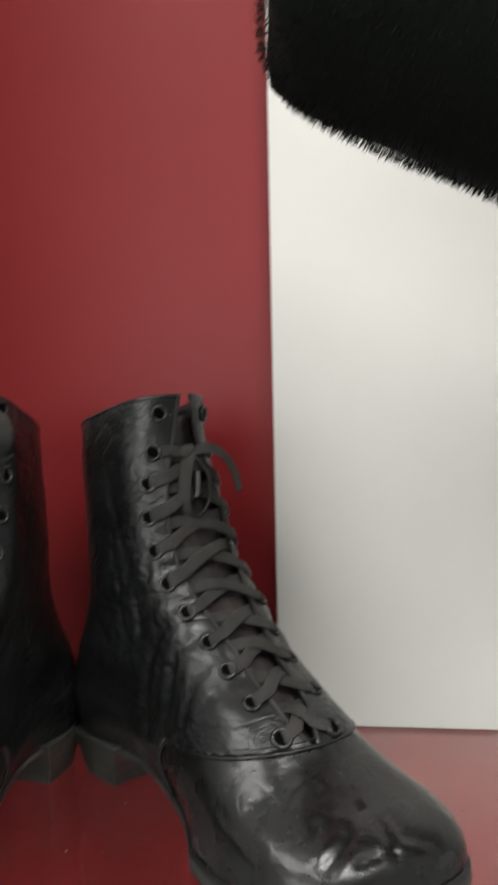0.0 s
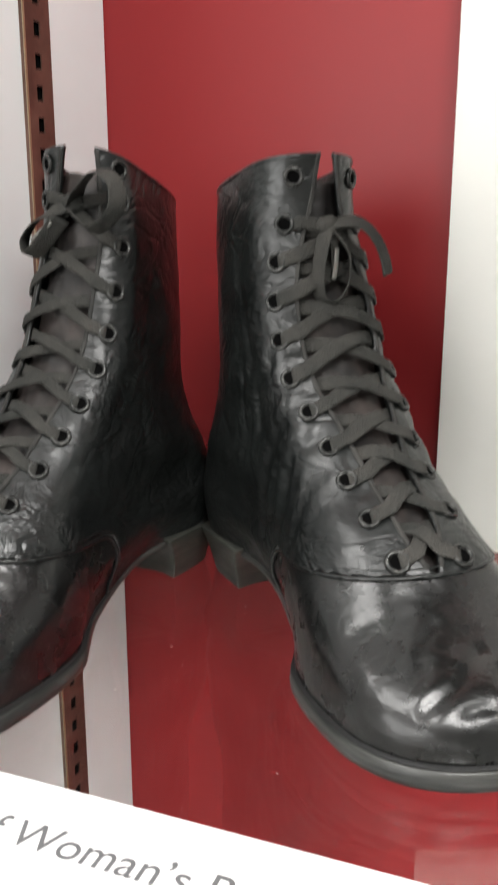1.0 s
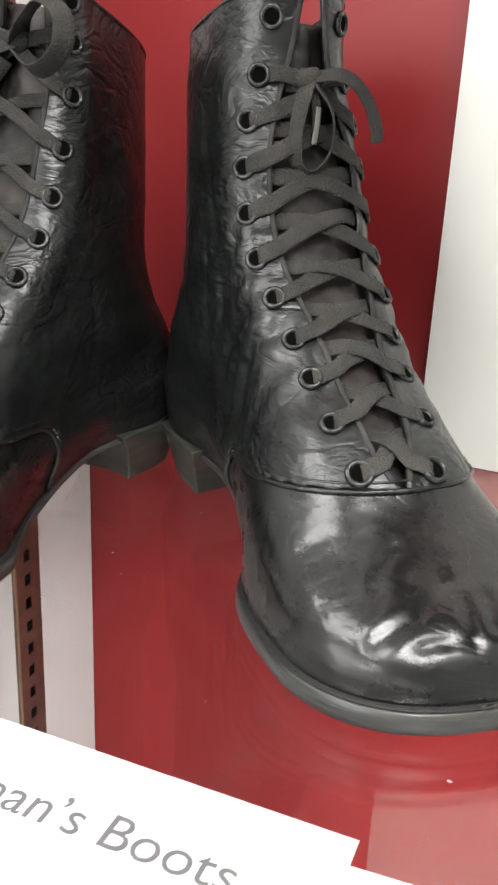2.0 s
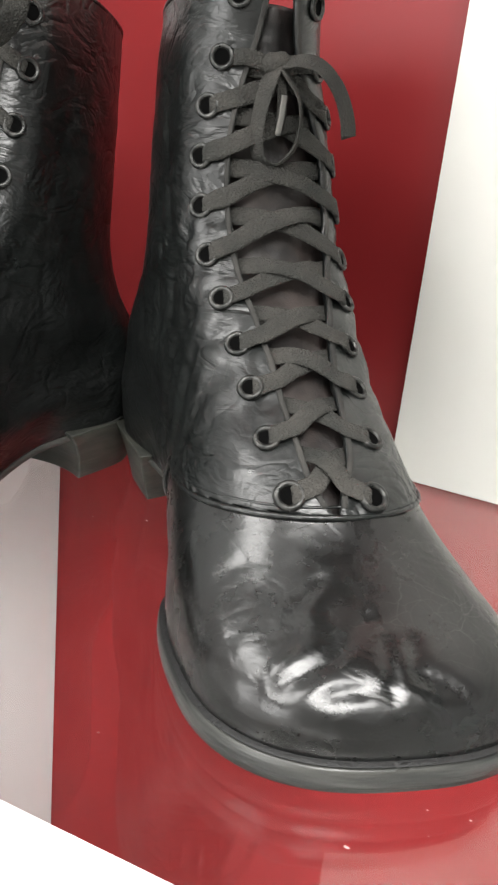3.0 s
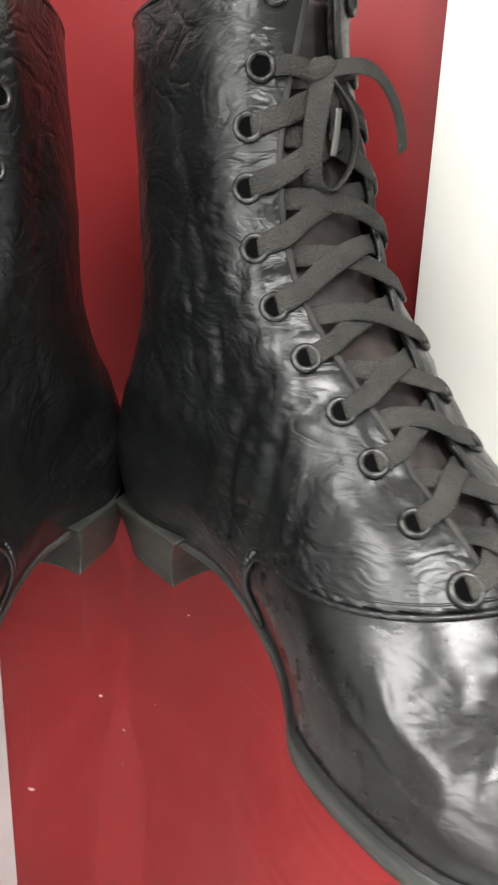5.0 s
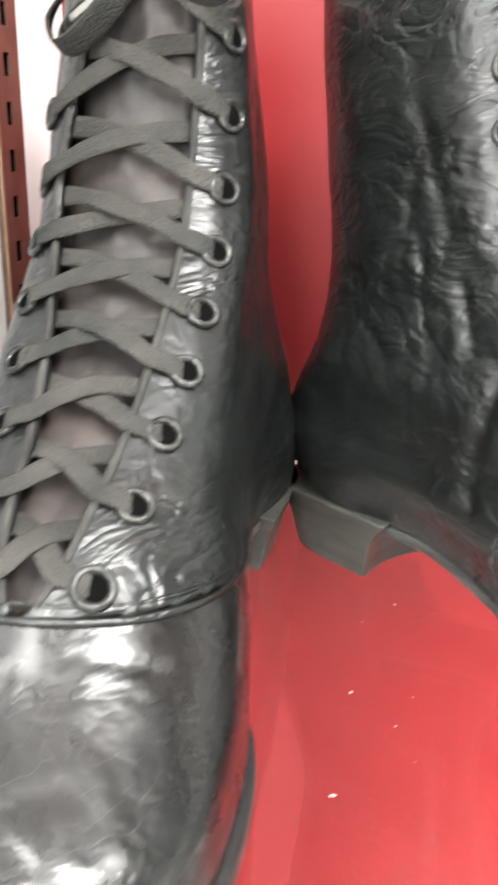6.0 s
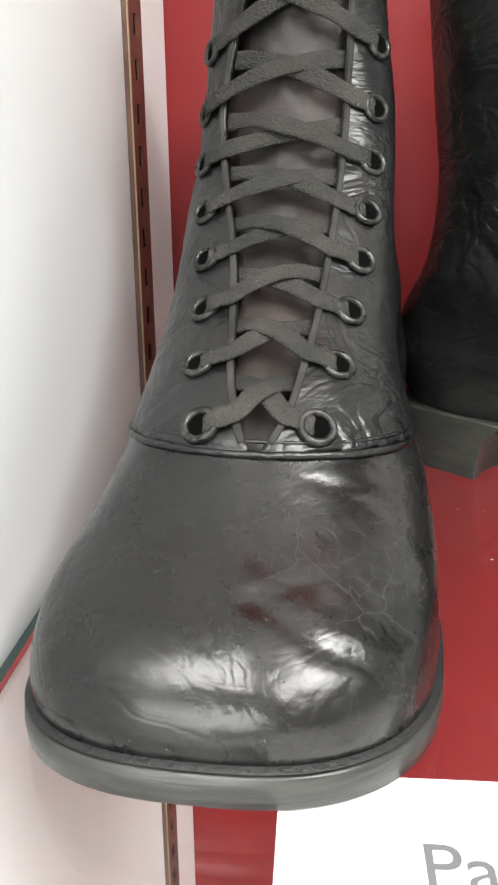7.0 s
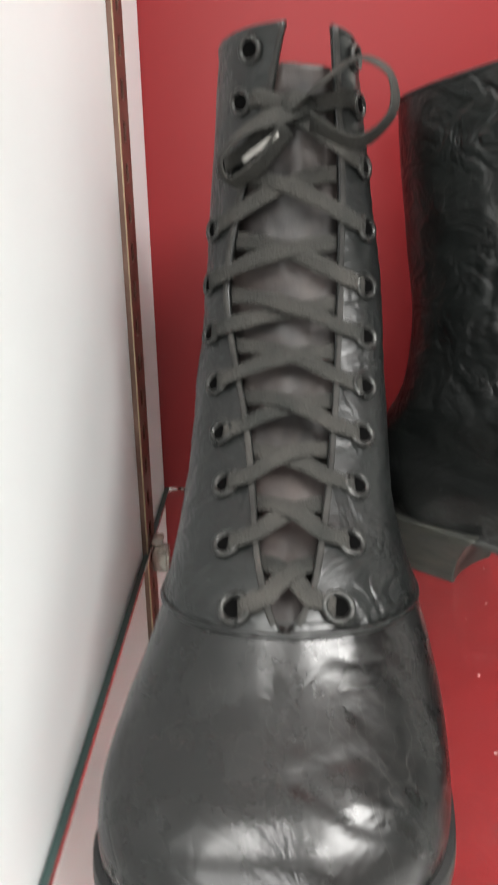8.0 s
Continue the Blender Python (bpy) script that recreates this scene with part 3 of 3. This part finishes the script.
            row.append(bm.verts.new(p))
        rows.append(row)
    for A, C in zip(rows, rows[1:]):
        for i in range(len(A) - 1):
            bm.faces.new((A[i], A[i + 1], C[i + 1], C[i]))
    ob = add("tongue", bm, TONGUE, root, "wrinkled dark grey leather tongue")
    md = ob.modifiers.new("thickness", "SOLIDIFY")
    md.thickness = 0.002 * K

    # welt, outsole and heel
    def plate(nm, grow, z_hi, z_lo, mat, lab, u_min=-1.0):
        bm = bmesh.new()
        sides = []
        for s in (1, -1):
            pts, d = B.half(s, 0.006)
            pl = [B.along(s, 0.006, d[-1] * i / 90) for i in range(91)]
            line = []
            for i, p in enumerate(pl):
                t = pl[min(i + 1, 90)] - pl[max(i - 1, 0)]
                if i in (0, 90):
                    t = Vector((0, s if i == 0 else -s, 0))
                n2 = Vector((t.y, -t.x, 0)) * s
                n2.normalize()
                gr = grow * (0.12 + 0.88 * ss(0.085, 0.120, p.x))
                q = p + n2 * gr
                line.append(q)
            sides.append(line)
        loops = []
        for dz, gin in ((z_hi, 0.0008), (z_hi - 0.0008, 0), ((z_hi + z_lo) / 2, -0.0003), (z_lo + 0.0008, 0), (z_lo, 0.0009)):
            lp = []
            for line in sides:
                out = []
                for q in line:
                    sc = 1 - gin / 0.05
                    u = 0.085 + (q.x - 0.085) * (1 - gin / 0.14)
                    thin = 0.40 + 0.60 * ss(0.06, 0.12, q.x)
                    z0 = SOLE_TOP(q.x)
                    z = z0 + (dz if dz > 0 else dz * thin)
                    out.append(bm.verts.new((u, q.y * sc, max(0.0016, z))))
                lp.append(out)
            loops.append(lp)
        for A, C in zip(loops, loops[1:]):
            for k, s in ((0, 1), (1, -1)):
                for i in range(90):
                    f = (A[k][i], C[k][i], C[k][i + 1], A[k][i + 1])
                    bm.faces.new(f if s < 0 else f[::-1])
        for lp, up in ((loops[0], True), (loops[-1], False)):
            for i in range(90):
                try:
                    f = (lp[0][i], lp[0][i + 1], lp[1][i + 1], lp[1][i])
                    bm.faces.new(f if up else f[::-1])
                except ValueError:
                    pass
        bmesh.ops.remove_doubles(bm, verts=bm.verts, dist=0.0001)
        bmesh.ops.recalc_face_normals(bm, faces=bm.faces)
        return add(nm, bm, mat, root, lab)

    plate("welt", 0.0016, 0.0004, -0.0014, WELT, "dark stitched welt round the toe")
    plate("outsole", 0.0021, -0.0014, -0.0112, SOLE, "thick dark leather outsole with a scuffed edge")

    bm = bmesh.new()
    levels = []
    for k, (z, hw, ub, uf) in enumerate(((0.0335, 0.0300, -0.0575, 0.016), (0.026, 0.0270, -0.0565, 0.009), (0.016, 0.0235, -0.0545, 0.003), (0.006, 0.0210, -0.0525, 0.0), (0.0008, 0.0200, -0.0515, 0.0))):
        ring = []
        for i in range(25):
            a = -math.pi / 2 + math.pi * i / 24
            ring.append((ub + 0.030 - 0.030 * abs(math.cos(a)) ** 0.8, hw * math.copysign(abs(math.sin(a)) ** 0.75, math.sin(a))))
        pts = [(uf, -hw)] + ring + [(uf, hw)] + [(uf - 0.004 * (1 - (y / hw) ** 2), y) for y in np.linspace(hw, -hw, 9)[1:-1]]
        levels.append([bm.verts.new((u, y, z)) for u, y in pts])
    for A, C in zip(levels, levels[1:]):
        for i in range(len(A)):
            j = (i + 1) % len(A)
            bm.faces.new((A[i], C[i], C[j], A[j]))
    bm.faces.new(levels[0])
    bm.faces.new(levels[-1][::-1])
    bmesh.ops.recalc_face_normals(bm, faces=bm.faces)
    ob = add("heel", bm, HEEL, root, "stacked dark heel with worn edges")
    md = ob.modifiers.new("edges", "BEVEL")
    md.width, md.segments, md.limit_method = 0.0012 * K, 2, "ANGLE"

    # eyelets
    EY = {}
    for s in (1, -1):
        for i, z in enumerate(eyelets):
            h = z - (0.0075 * max(0, 1 - z / 0.1))
            dist = 0.0125 + 0.0006 * noise.noise(Vector((i * 3.3, s * 2.0, seed)))
            p, n = B.along(s, h, dist), B.normal(s, h, dist)
            p = p + n * (0.0012 + B.wrinkle(p))
            EY[(s, i)] = (p, n, h, dist)
            r, hole_shade = bmesh.new(), bmesh.new()
            put_eyelet(r, hole_shade, p, n, 0.0044 if i < 10 else 0.0049)
            e = add("eyelet", r, METAL, root, "dull metal eyelet")
            add("hole_shade", hole_shade, SHADE_BLACK, e, "", False)

    # laces: each strip comes out of an eyelet, crosses over the tongue and slips under the far flap
    def strip(i, s, lift):
        p0, n0, h0, d0 = EY[(s, i)]
        h1 = EY[(-s, i - 1)][2]
        slack = noise.noise(Vector((i * 1.7, s * 3.1, seed)))
        drop = h0 + (h1 - h0) * (0.86 + 0.18 * slack)
        pts, nr = [p0 - n0 * 0.0028, p0 + n0 * 0.0012 + (B.along(s, h0, d0 * 0.6) - p0) * 0.35], [n0, n0]
        for d, k in ((0.62, 0.10), (0.3, 0.20), (0.0, 0.30)):
            hh = h0 + (drop - h0) * k
            n = B.normal(s, hh, max(d * d0, 0.003))
            pts.append(B.along(s, hh, d * d0) + n * (0.0024 + 0.0006 * lift))
            nr.append(n)
        nf = B.normal(-s, drop, 0.003)
        far = [(B.along(-s, drop, 0.0) - nf * 0.0022, nf), (B.along(-s, drop, 0.006) - B.normal(-s, drop, 0.006) * 0.0030, nf)]
        a0, b0 = pts[-1], far[0][0]
        mid = (nr[-1] + nf).normalized()
        turn = 0.45 * noise.noise(Vector((i * 2.3, s * 1.3, seed + 5)))
        for t in (0.25, 0.5, 0.75):
            q = a0.lerp(b0, t)
            bulge = 4 * t * (1 - t)
            rise = 0.55 * max(0, FRONT(min(q.z, TOP)) - q.x) * bulge
            pts.append(q + Vector((rise, 0, 0.3 * rise + (0.0020 + 0.0030 * slack) * bulge)) + mid * ((0.0008 + 0.0012 * lift) * bulge))
            nr.append((mid + Vector((0, 0, turn * bulge))).normalized())
        for q, n in far:
            pts.append(q)
            nr.append(n)
        path, nn = smooth_path(pts, 6), smooth_path(nr, 6)
        m1 = len(path) - 1
        wd = [lace_width * (0.62 + 0.38 * min(1, 5 * k / m1)) * (1 + 0.16 * noise.noise(Vector((k * 0.16, i * 1.9, s * 4.0 + seed)))) for k in range(m1 + 1)]
        return ribbon(path, nn, wd, 0.0014)

    for i in range(2, 11):
        for s in (1, -1):
            over = 1 if (i + (s > 0)) % 2 else -0.3
            add("lace", strip(i, s, over), LACE, root, "flat dark cotton lace")
    # last short ends into the second eyelets and the tied bow
    kc = (EY[(1, 1)][0] + EY[(-1, 1)][0]) / 2 + Vector((0.008, 0, -0.001))
    for s in (1, -1):
        p, n, h, d = EY[(s, 1)]
        path = [p - n * 0.0025, B.along(s, h, 0.006) + n * 0.003, B.along(s, h, 0.001) + n * 0.0035, kc + Vector((0, s * 0.003, 0.0))]
        nn = [n, n, (n + Vector((1, 0, 0))).normalized(), Vector((1, 0, 0.2))]
        add("lace", ribbon(smooth_path(path, 5), smooth_path(nn, 5), 0.0068, 0.0014), LACE, root, "flat dark cotton lace")
    bow_root = add("bow", box(0, 0.001, 0, 0.001, 0, 0.001), LACE, root, "tied lace bow with a metal-tipped end")
    kb = bmesh.new()
    bmesh.ops.create_uvsphere(kb, u_segments=16, v_segments=10, radius=1)
    for v in kb.verts:
        v.co = kc + Vector((v.co.x * 0.0045, v.co.y * 0.0075, v.co.z * 0.0058)) * (1 + 0.15 * noise.noise(v.co * 2 + Vector((seed, 0, 0))))
    old = bow_root.data
    bmesh.ops.scale(kb, vec=(K, K, K), verts=kb.verts)
    if mirror:
        bmesh.ops.scale(kb, vec=(1, -1, 1), verts=kb.verts)
        bmesh.ops.reverse_faces(kb, faces=kb.faces)
    kb.to_mesh(old)
    kb.free()
    for p in old.polygons:
        p.use_smooth = True
    for nm, pts, nrs, wd, mat, lab in bow:
        path = [kc + Vector(p) for p in pts]
        add(nm, ribbon(smooth_path(path, 6), smooth_path([Vector(n) for n in nrs], 6), wd, 0.0012), mat, bow_root, lab)
    return root


# bow strips: points from the knot, face normals
BOW_A = [
    ("loop", [(0, 0, 0), (0.006, -0.006, -0.006), (0.008, -0.010, -0.022), (0.007, -0.008, -0.036), (0.008, 0.0, -0.039), (0.009, 0.008, -0.030), (0.009, 0.008, -0.014), (0.004, 0.001, -0.001)],
     [(0.4, -0.8, 0.4), (0.5, -0.85, 0.1), (0.3, -0.95, 0), (0.3, -0.7, -0.6), (0.3, 0.1, -0.95), (0.5, 0.8, -0.2), (0.5, 0.85, 0.2), (0.5, 0.5, 0.5)], 0.0090, LACE, "hanging loop of the bow"),
    ("end", [(0, 0, 0.001), (0.007, 0.008, 0.003), (0.010, 0.016, 0.001), (0.0115, 0.024, -0.007), (0.012, 0.029, -0.017), (0.012, 0.031, -0.025)],
     [(0.6, 0, 0.8), (0.6, 0.1, 0.8), (0.7, 0.3, 0.6), (0.8, 0.4, 0.4), (0.85, 0.4, 0.3), (0.85, 0.4, 0.3)], 0.0112, LACE, "loose end of the lace"),
    ("end", [(0.001, 0, 0), (0.0065, 0.0, -0.009), (0.0075, 0.0005, -0.018), (0.0075, 0.0, -0.022)], [(1, 0, 0.3), (1, 0, 0.1), (1, 0, 0), (1, 0, 0)], 0.0045, LACE, "short end of the lace"),
    ("aglet", [(0.0085, 0.0005, -0.011), (0.0088, 0.0, -0.019), (0.0088, -0.001, -0.027)], [(1, 0, 0), (1, 0, 0), (1, 0, 0)], 0.0028, AGLET, "crimped silvery metal lace tip"),
]
BOW_B = [
    ("loop", [(0, 0, 0), (0.006, -0.010, 0.008), (0.008, -0.024, 0.016), (0.008, -0.036, 0.010), (0.010, -0.037, -0.004), (0.013, -0.024, -0.014), (0.009, -0.006, -0.006)],
     [(0.3, 0.2, 0.9), (0.3, 0.2, 0.9), (0.2, -0.3, 0.9), (0.2, -0.95, 0.1), (0.3, -0.4, -0.85), (0.4, 0.2, -0.85), (0.5, 0.3, -0.6)], 0.0118, LACE, "round loop of the bow"),
    ("loop", [(0, 0, 0), (0.006, 0.010, -0.004), (0.008, 0.022, -0.010), (0.009, 0.030, -0.020), (0.011, 0.025, -0.028), (0.012, 0.014, -0.022), (0.008, 0.003, -0.008)],
     [(0.4, -0.3, 0.8), (0.4, -0.3, 0.8), (0.3, 0.3, 0.9), (0.3, 0.9, 0.2), (0.3, 0.3, -0.9), (0.4, -0.5, -0.7), (0.5, -0.4, -0.6)], 0.0118, LACE, "drooping loop of the bow"),
    ("aglet", [(0.0125, 0.006, -0.010), (0.0135, 0.013, -0.015), (0.014, 0.020, -0.020)], [(1, 0, 0.2), (1, 0, 0.2), (1, 0, 0.2)], 0.0026, AGLET, "crimped silvery metal lace tip"),
]
# the lacing flaps' edges, inner and outer, by height
IN_A = table([(0.066, -0.0012), (0.075, -0.0050), (0.085, -0.0055), (0.112, -0.0050), (0.145, -0.0095), (0.184, -0.0095), (0.205, -0.0050), (0.225, 0.0015), (0.25, 0.0060)])
OUT_A = table([(0.066, 0.0012), (0.072, 0.0035), (0.085, 0.0115), (0.112, 0.0210), (0.145, 0.0325), (0.163, 0.0350), (0.184, 0.0330), (0.205, 0.0255), (0.225, 0.0180), (0.25, 0.0140)])
IN_B = table([(0.066, -0.0015), (0.075, -0.0060), (0.09, -0.0080), (0.115, -0.0085), (0.163, -0.0075), (0.205, -0.0065), (0.225, -0.0045), (0.25, -0.0030)])
OUT_B = table([(0.066, 0.0012), (0.072, 0.0050), (0.09, 0.0130), (0.115, 0.0210), (0.145, 0.0330), (0.165, 0.0370), (0.2, 0.0310), (0.225, 0.0210), (0.25, 0.0140)])


def GAP_A(h):
    return IN_A(h), OUT_A(h)


def GAP_B(h):
    return IN_B(h), OUT_B(h)


def at(x, y, angle):
    return Matrix.Translation(W(x, y, 0.0)) @ Matrix.Rotation(radians(angle), 4, "Z")


make_boot("boot", at(0.0125, 0.0143, -41.0), GAP_A, 0.20, 1.0, (0.0100, 0.0120, 0.0, 0.0045, -0.001, 0.0105), 0.0075, False, "black leather laced ankle boot, deeply creased, with a drooping bow", BOW_A, 0.0080, EYELET_A)
make_boot("boot", at(-0.0660, 0.0014, -98.2), GAP_B, 0.10, 2.0, (0.0080, 0.0220, 0.0040, 0.001, 0.0045, 0.0160), 0.0020, True, "black leather laced ankle boot, smoother, with a two-loop bow", BOW_B, 0.0068, EYELET_B)


# ---- the card at the shelf's front ----
def text_part(words, size, width, m, parent, label):
    cu = bpy.data.curves.new("words", "FONT")
    cu.body, cu.size, cu.align_x, cu.extrude, cu.offset = words, size, "CENTER", 0.00008, 0.0
    tmp = bpy.data.objects.new("words", cu)
    scene.collection.objects.link(tmp)
    bpy.context.view_layer.update()
    me = bpy.data.meshes.new_from_object(tmp.evaluated_get(bpy.context.evaluated_depsgraph_get()))
    bpy.data.objects.remove(tmp)
    bpy.data.curves.remove(cu)
    xs = [v.co.x for v in me.vertices]
    k = width / (max(xs) - min(xs))
    for v in me.vertices:
        v.co.x *= k
    me.materials.clear()
    me.materials.append(INK)
    ob = new("title", me)
    ob.parent = parent
    ob.matrix_local = m
    ob["label"] = label
    return ob


card = thing("label_card", HERE @ Matrix.Translation((K * 0.0405, K * -0.2090, 0)) @ Matrix.Rotation(radians(1.4), 4, "Z"), "white paper card with grey printed words lying on the shelf", "label card")
part("sheet", box(-0.1192, 0.1192, -0.165, 0.0, 0.0009, 0.0013), PAPER, card, "", False)
text_part("Pair of Woman\u2019s Boots", 0.0168, 0.177 * K, Matrix.Translation((K * 0.0025, K * -0.0350, K * 0.00145)), card, "grey printed title")
for y, x0, x1 in ((-0.0675, -0.030, 0.034), (-0.0880, -0.06, 0.06)):
    part("printed_bar", box(x0, x1, y, y + 0.0090, 0.0014, 0.0016), INK, card, "unreadable grey printed line", False)
back_card = part("backing_card", box(-0.07, 0.10, -0.165, 0.0, 0.0002, 0.0006), PAPER, None, "", False)
back_card.matrix_world = HERE @ Matrix.Translation((K * 0.135, K * -0.2180, 0)) @ Matrix.Rotation(radians(5), 4, "Z")
tagged(back_card, "plain white card half under the label card", "card")


# ---- dust on the glass ----
def lint():
    rng = random.Random(11)
    verts, faces = [], []
    for _ in range(90):
        x, y = rng.uniform(-0.15, 0.30), rng.uniform(-0.205, 0.11)
        r = rng.choice((0.0003, 0.0004, 0.0004, 0.0006, 0.0011))
        q = len(verts)
        a0 = rng.uniform(0, 6)
        for k in range(5):
            a = a0 + 2 * math.pi * k / 5
            rr = r * rng.uniform(0.4, 1.2)
            verts.append((K * (x + rr * math.cos(a)), K * (y + 0.7 * rr * math.sin(a)), SHELF + 0.0001))
        verts.append((K * x, K * y, SHELF + 0.0003))
        faces += [(q + k, q + (k + 1) % 5, q + 5) for k in range(5)]
    me = bpy.data.meshes.new("lint")
    me.from_pydata(verts, [], faces)
    me.materials.append(DUST)
    tagged(new("lint", me), "specks of pale dust on the glass shelf", "dust", kind="stuff")


lint()


# ---- the fur muff at the upper right ----
def fur_muff():
    t = thing("fur_muff", HERE @ Matrix.Translation((K * 0.353, K * -0.13, K * 0.365)) @ Matrix.Rotation(radians(25), 4, "Y"), "dark shaggy fur muff hung against the side wall", "muff")
    bm = bmesh.new()
    rows = []
    L, R = 0.245, 0.070
    for i in range(41):
        a = -1 + 2 * i / 40
        r = R * max(0.02, (1 - abs(a) ** 14)) ** 0.5
        rows.append([Vector((a * L, r * math.cos(2 * math.pi * k / 36), r * math.sin(2 * math.pi * k / 36))) for k in range(36)])
    vs = [[bm.verts.new(p * (1 + 0.05 * noise.noise(p * 30))) for p in row] for row in rows]
    for A, C in zip(vs, vs[1:]):
        for k in range(36):
            bm.faces.new((A[k], A[(k + 1) % 36], C[(k + 1) % 36], C[k]))
    bm.faces.new(vs[0][::-1])
    bm.faces.new(vs[-1])
    part("body", bm, FUR, t)
    rng = random.Random(5)
    verts, faces = [], []
    for _ in range(44000):
        a = rng.uniform(-1, 1)
        r = R * max(0.02, (1 - abs(a) ** 14)) ** 0.5
        th = rng.uniform(0, 2 * math.pi)
        p = Vector((a * L, r * math.cos(th), r * math.sin(th)))
        n = Vector((0.9 * a ** 5, math.cos(th), math.sin(th))).normalized()
        d = (n + Vector((rng.uniform(-0.9, 0.5), rng.uniform(-0.9, 0.9), rng.uniform(-0.9, 0.6)))).normalized()
        ln, w = rng.uniform(0.003, 0.0065), 0.00022
        s = d.cross(n).normalized() if d.cross(n).length > 1e-6 else n.orthogonal()
        q = len(verts)
        mid = p + d * ln * 0.55 + n * 0.001
        tip = p + d * ln - n * 0.001
        verts += [p - s * w, p + s * w, mid + s * w * 0.7, mid - s * w * 0.7, tip]
        faces += [(q, q + 1, q + 2, q + 3), (q + 3, q + 2, q + 4)]
    me = bpy.data.meshes.new("fur_hairs")
    me.from_pydata([v * K for v in verts], [], faces)
    me.materials.append(FUR)
    ob = new("fur_hairs", me)
    ob.parent = t
    tagged(ob, "tufts of long dark hair", kind="stuff")
    return t


fur_muff()


# ---- crumpled tissue in the creased boot, its tip just over the rim ----
def tissue():
    bm = bmesh.new()
    bmesh.ops.create_icosphere(bm, subdivisions=4, radius=1.0)
    for v in bm.verts:
        n = v.co.normalized()
        k = 1 + 0.22 * noise.noise(n * 3.0) + 0.10 * noise.noise(n * 9.0)
        tip = max(0, n.z - 0.93) / 0.07
        v.co = Vector((n.x * 0.024 * k, n.y * 0.017 * k, n.z * 0.020 * k + 0.016 * tip))
    ob = part("tissue_paper", bm, PAPER, None)
    ob.matrix_world = Matrix.Translation(W(0.0125 + 0.0143, 0.0143 + 0.0035, 0.2195))
    tagged(ob, "crumpled white tissue stuffed into the boot's shaft", "tissue")


tissue()
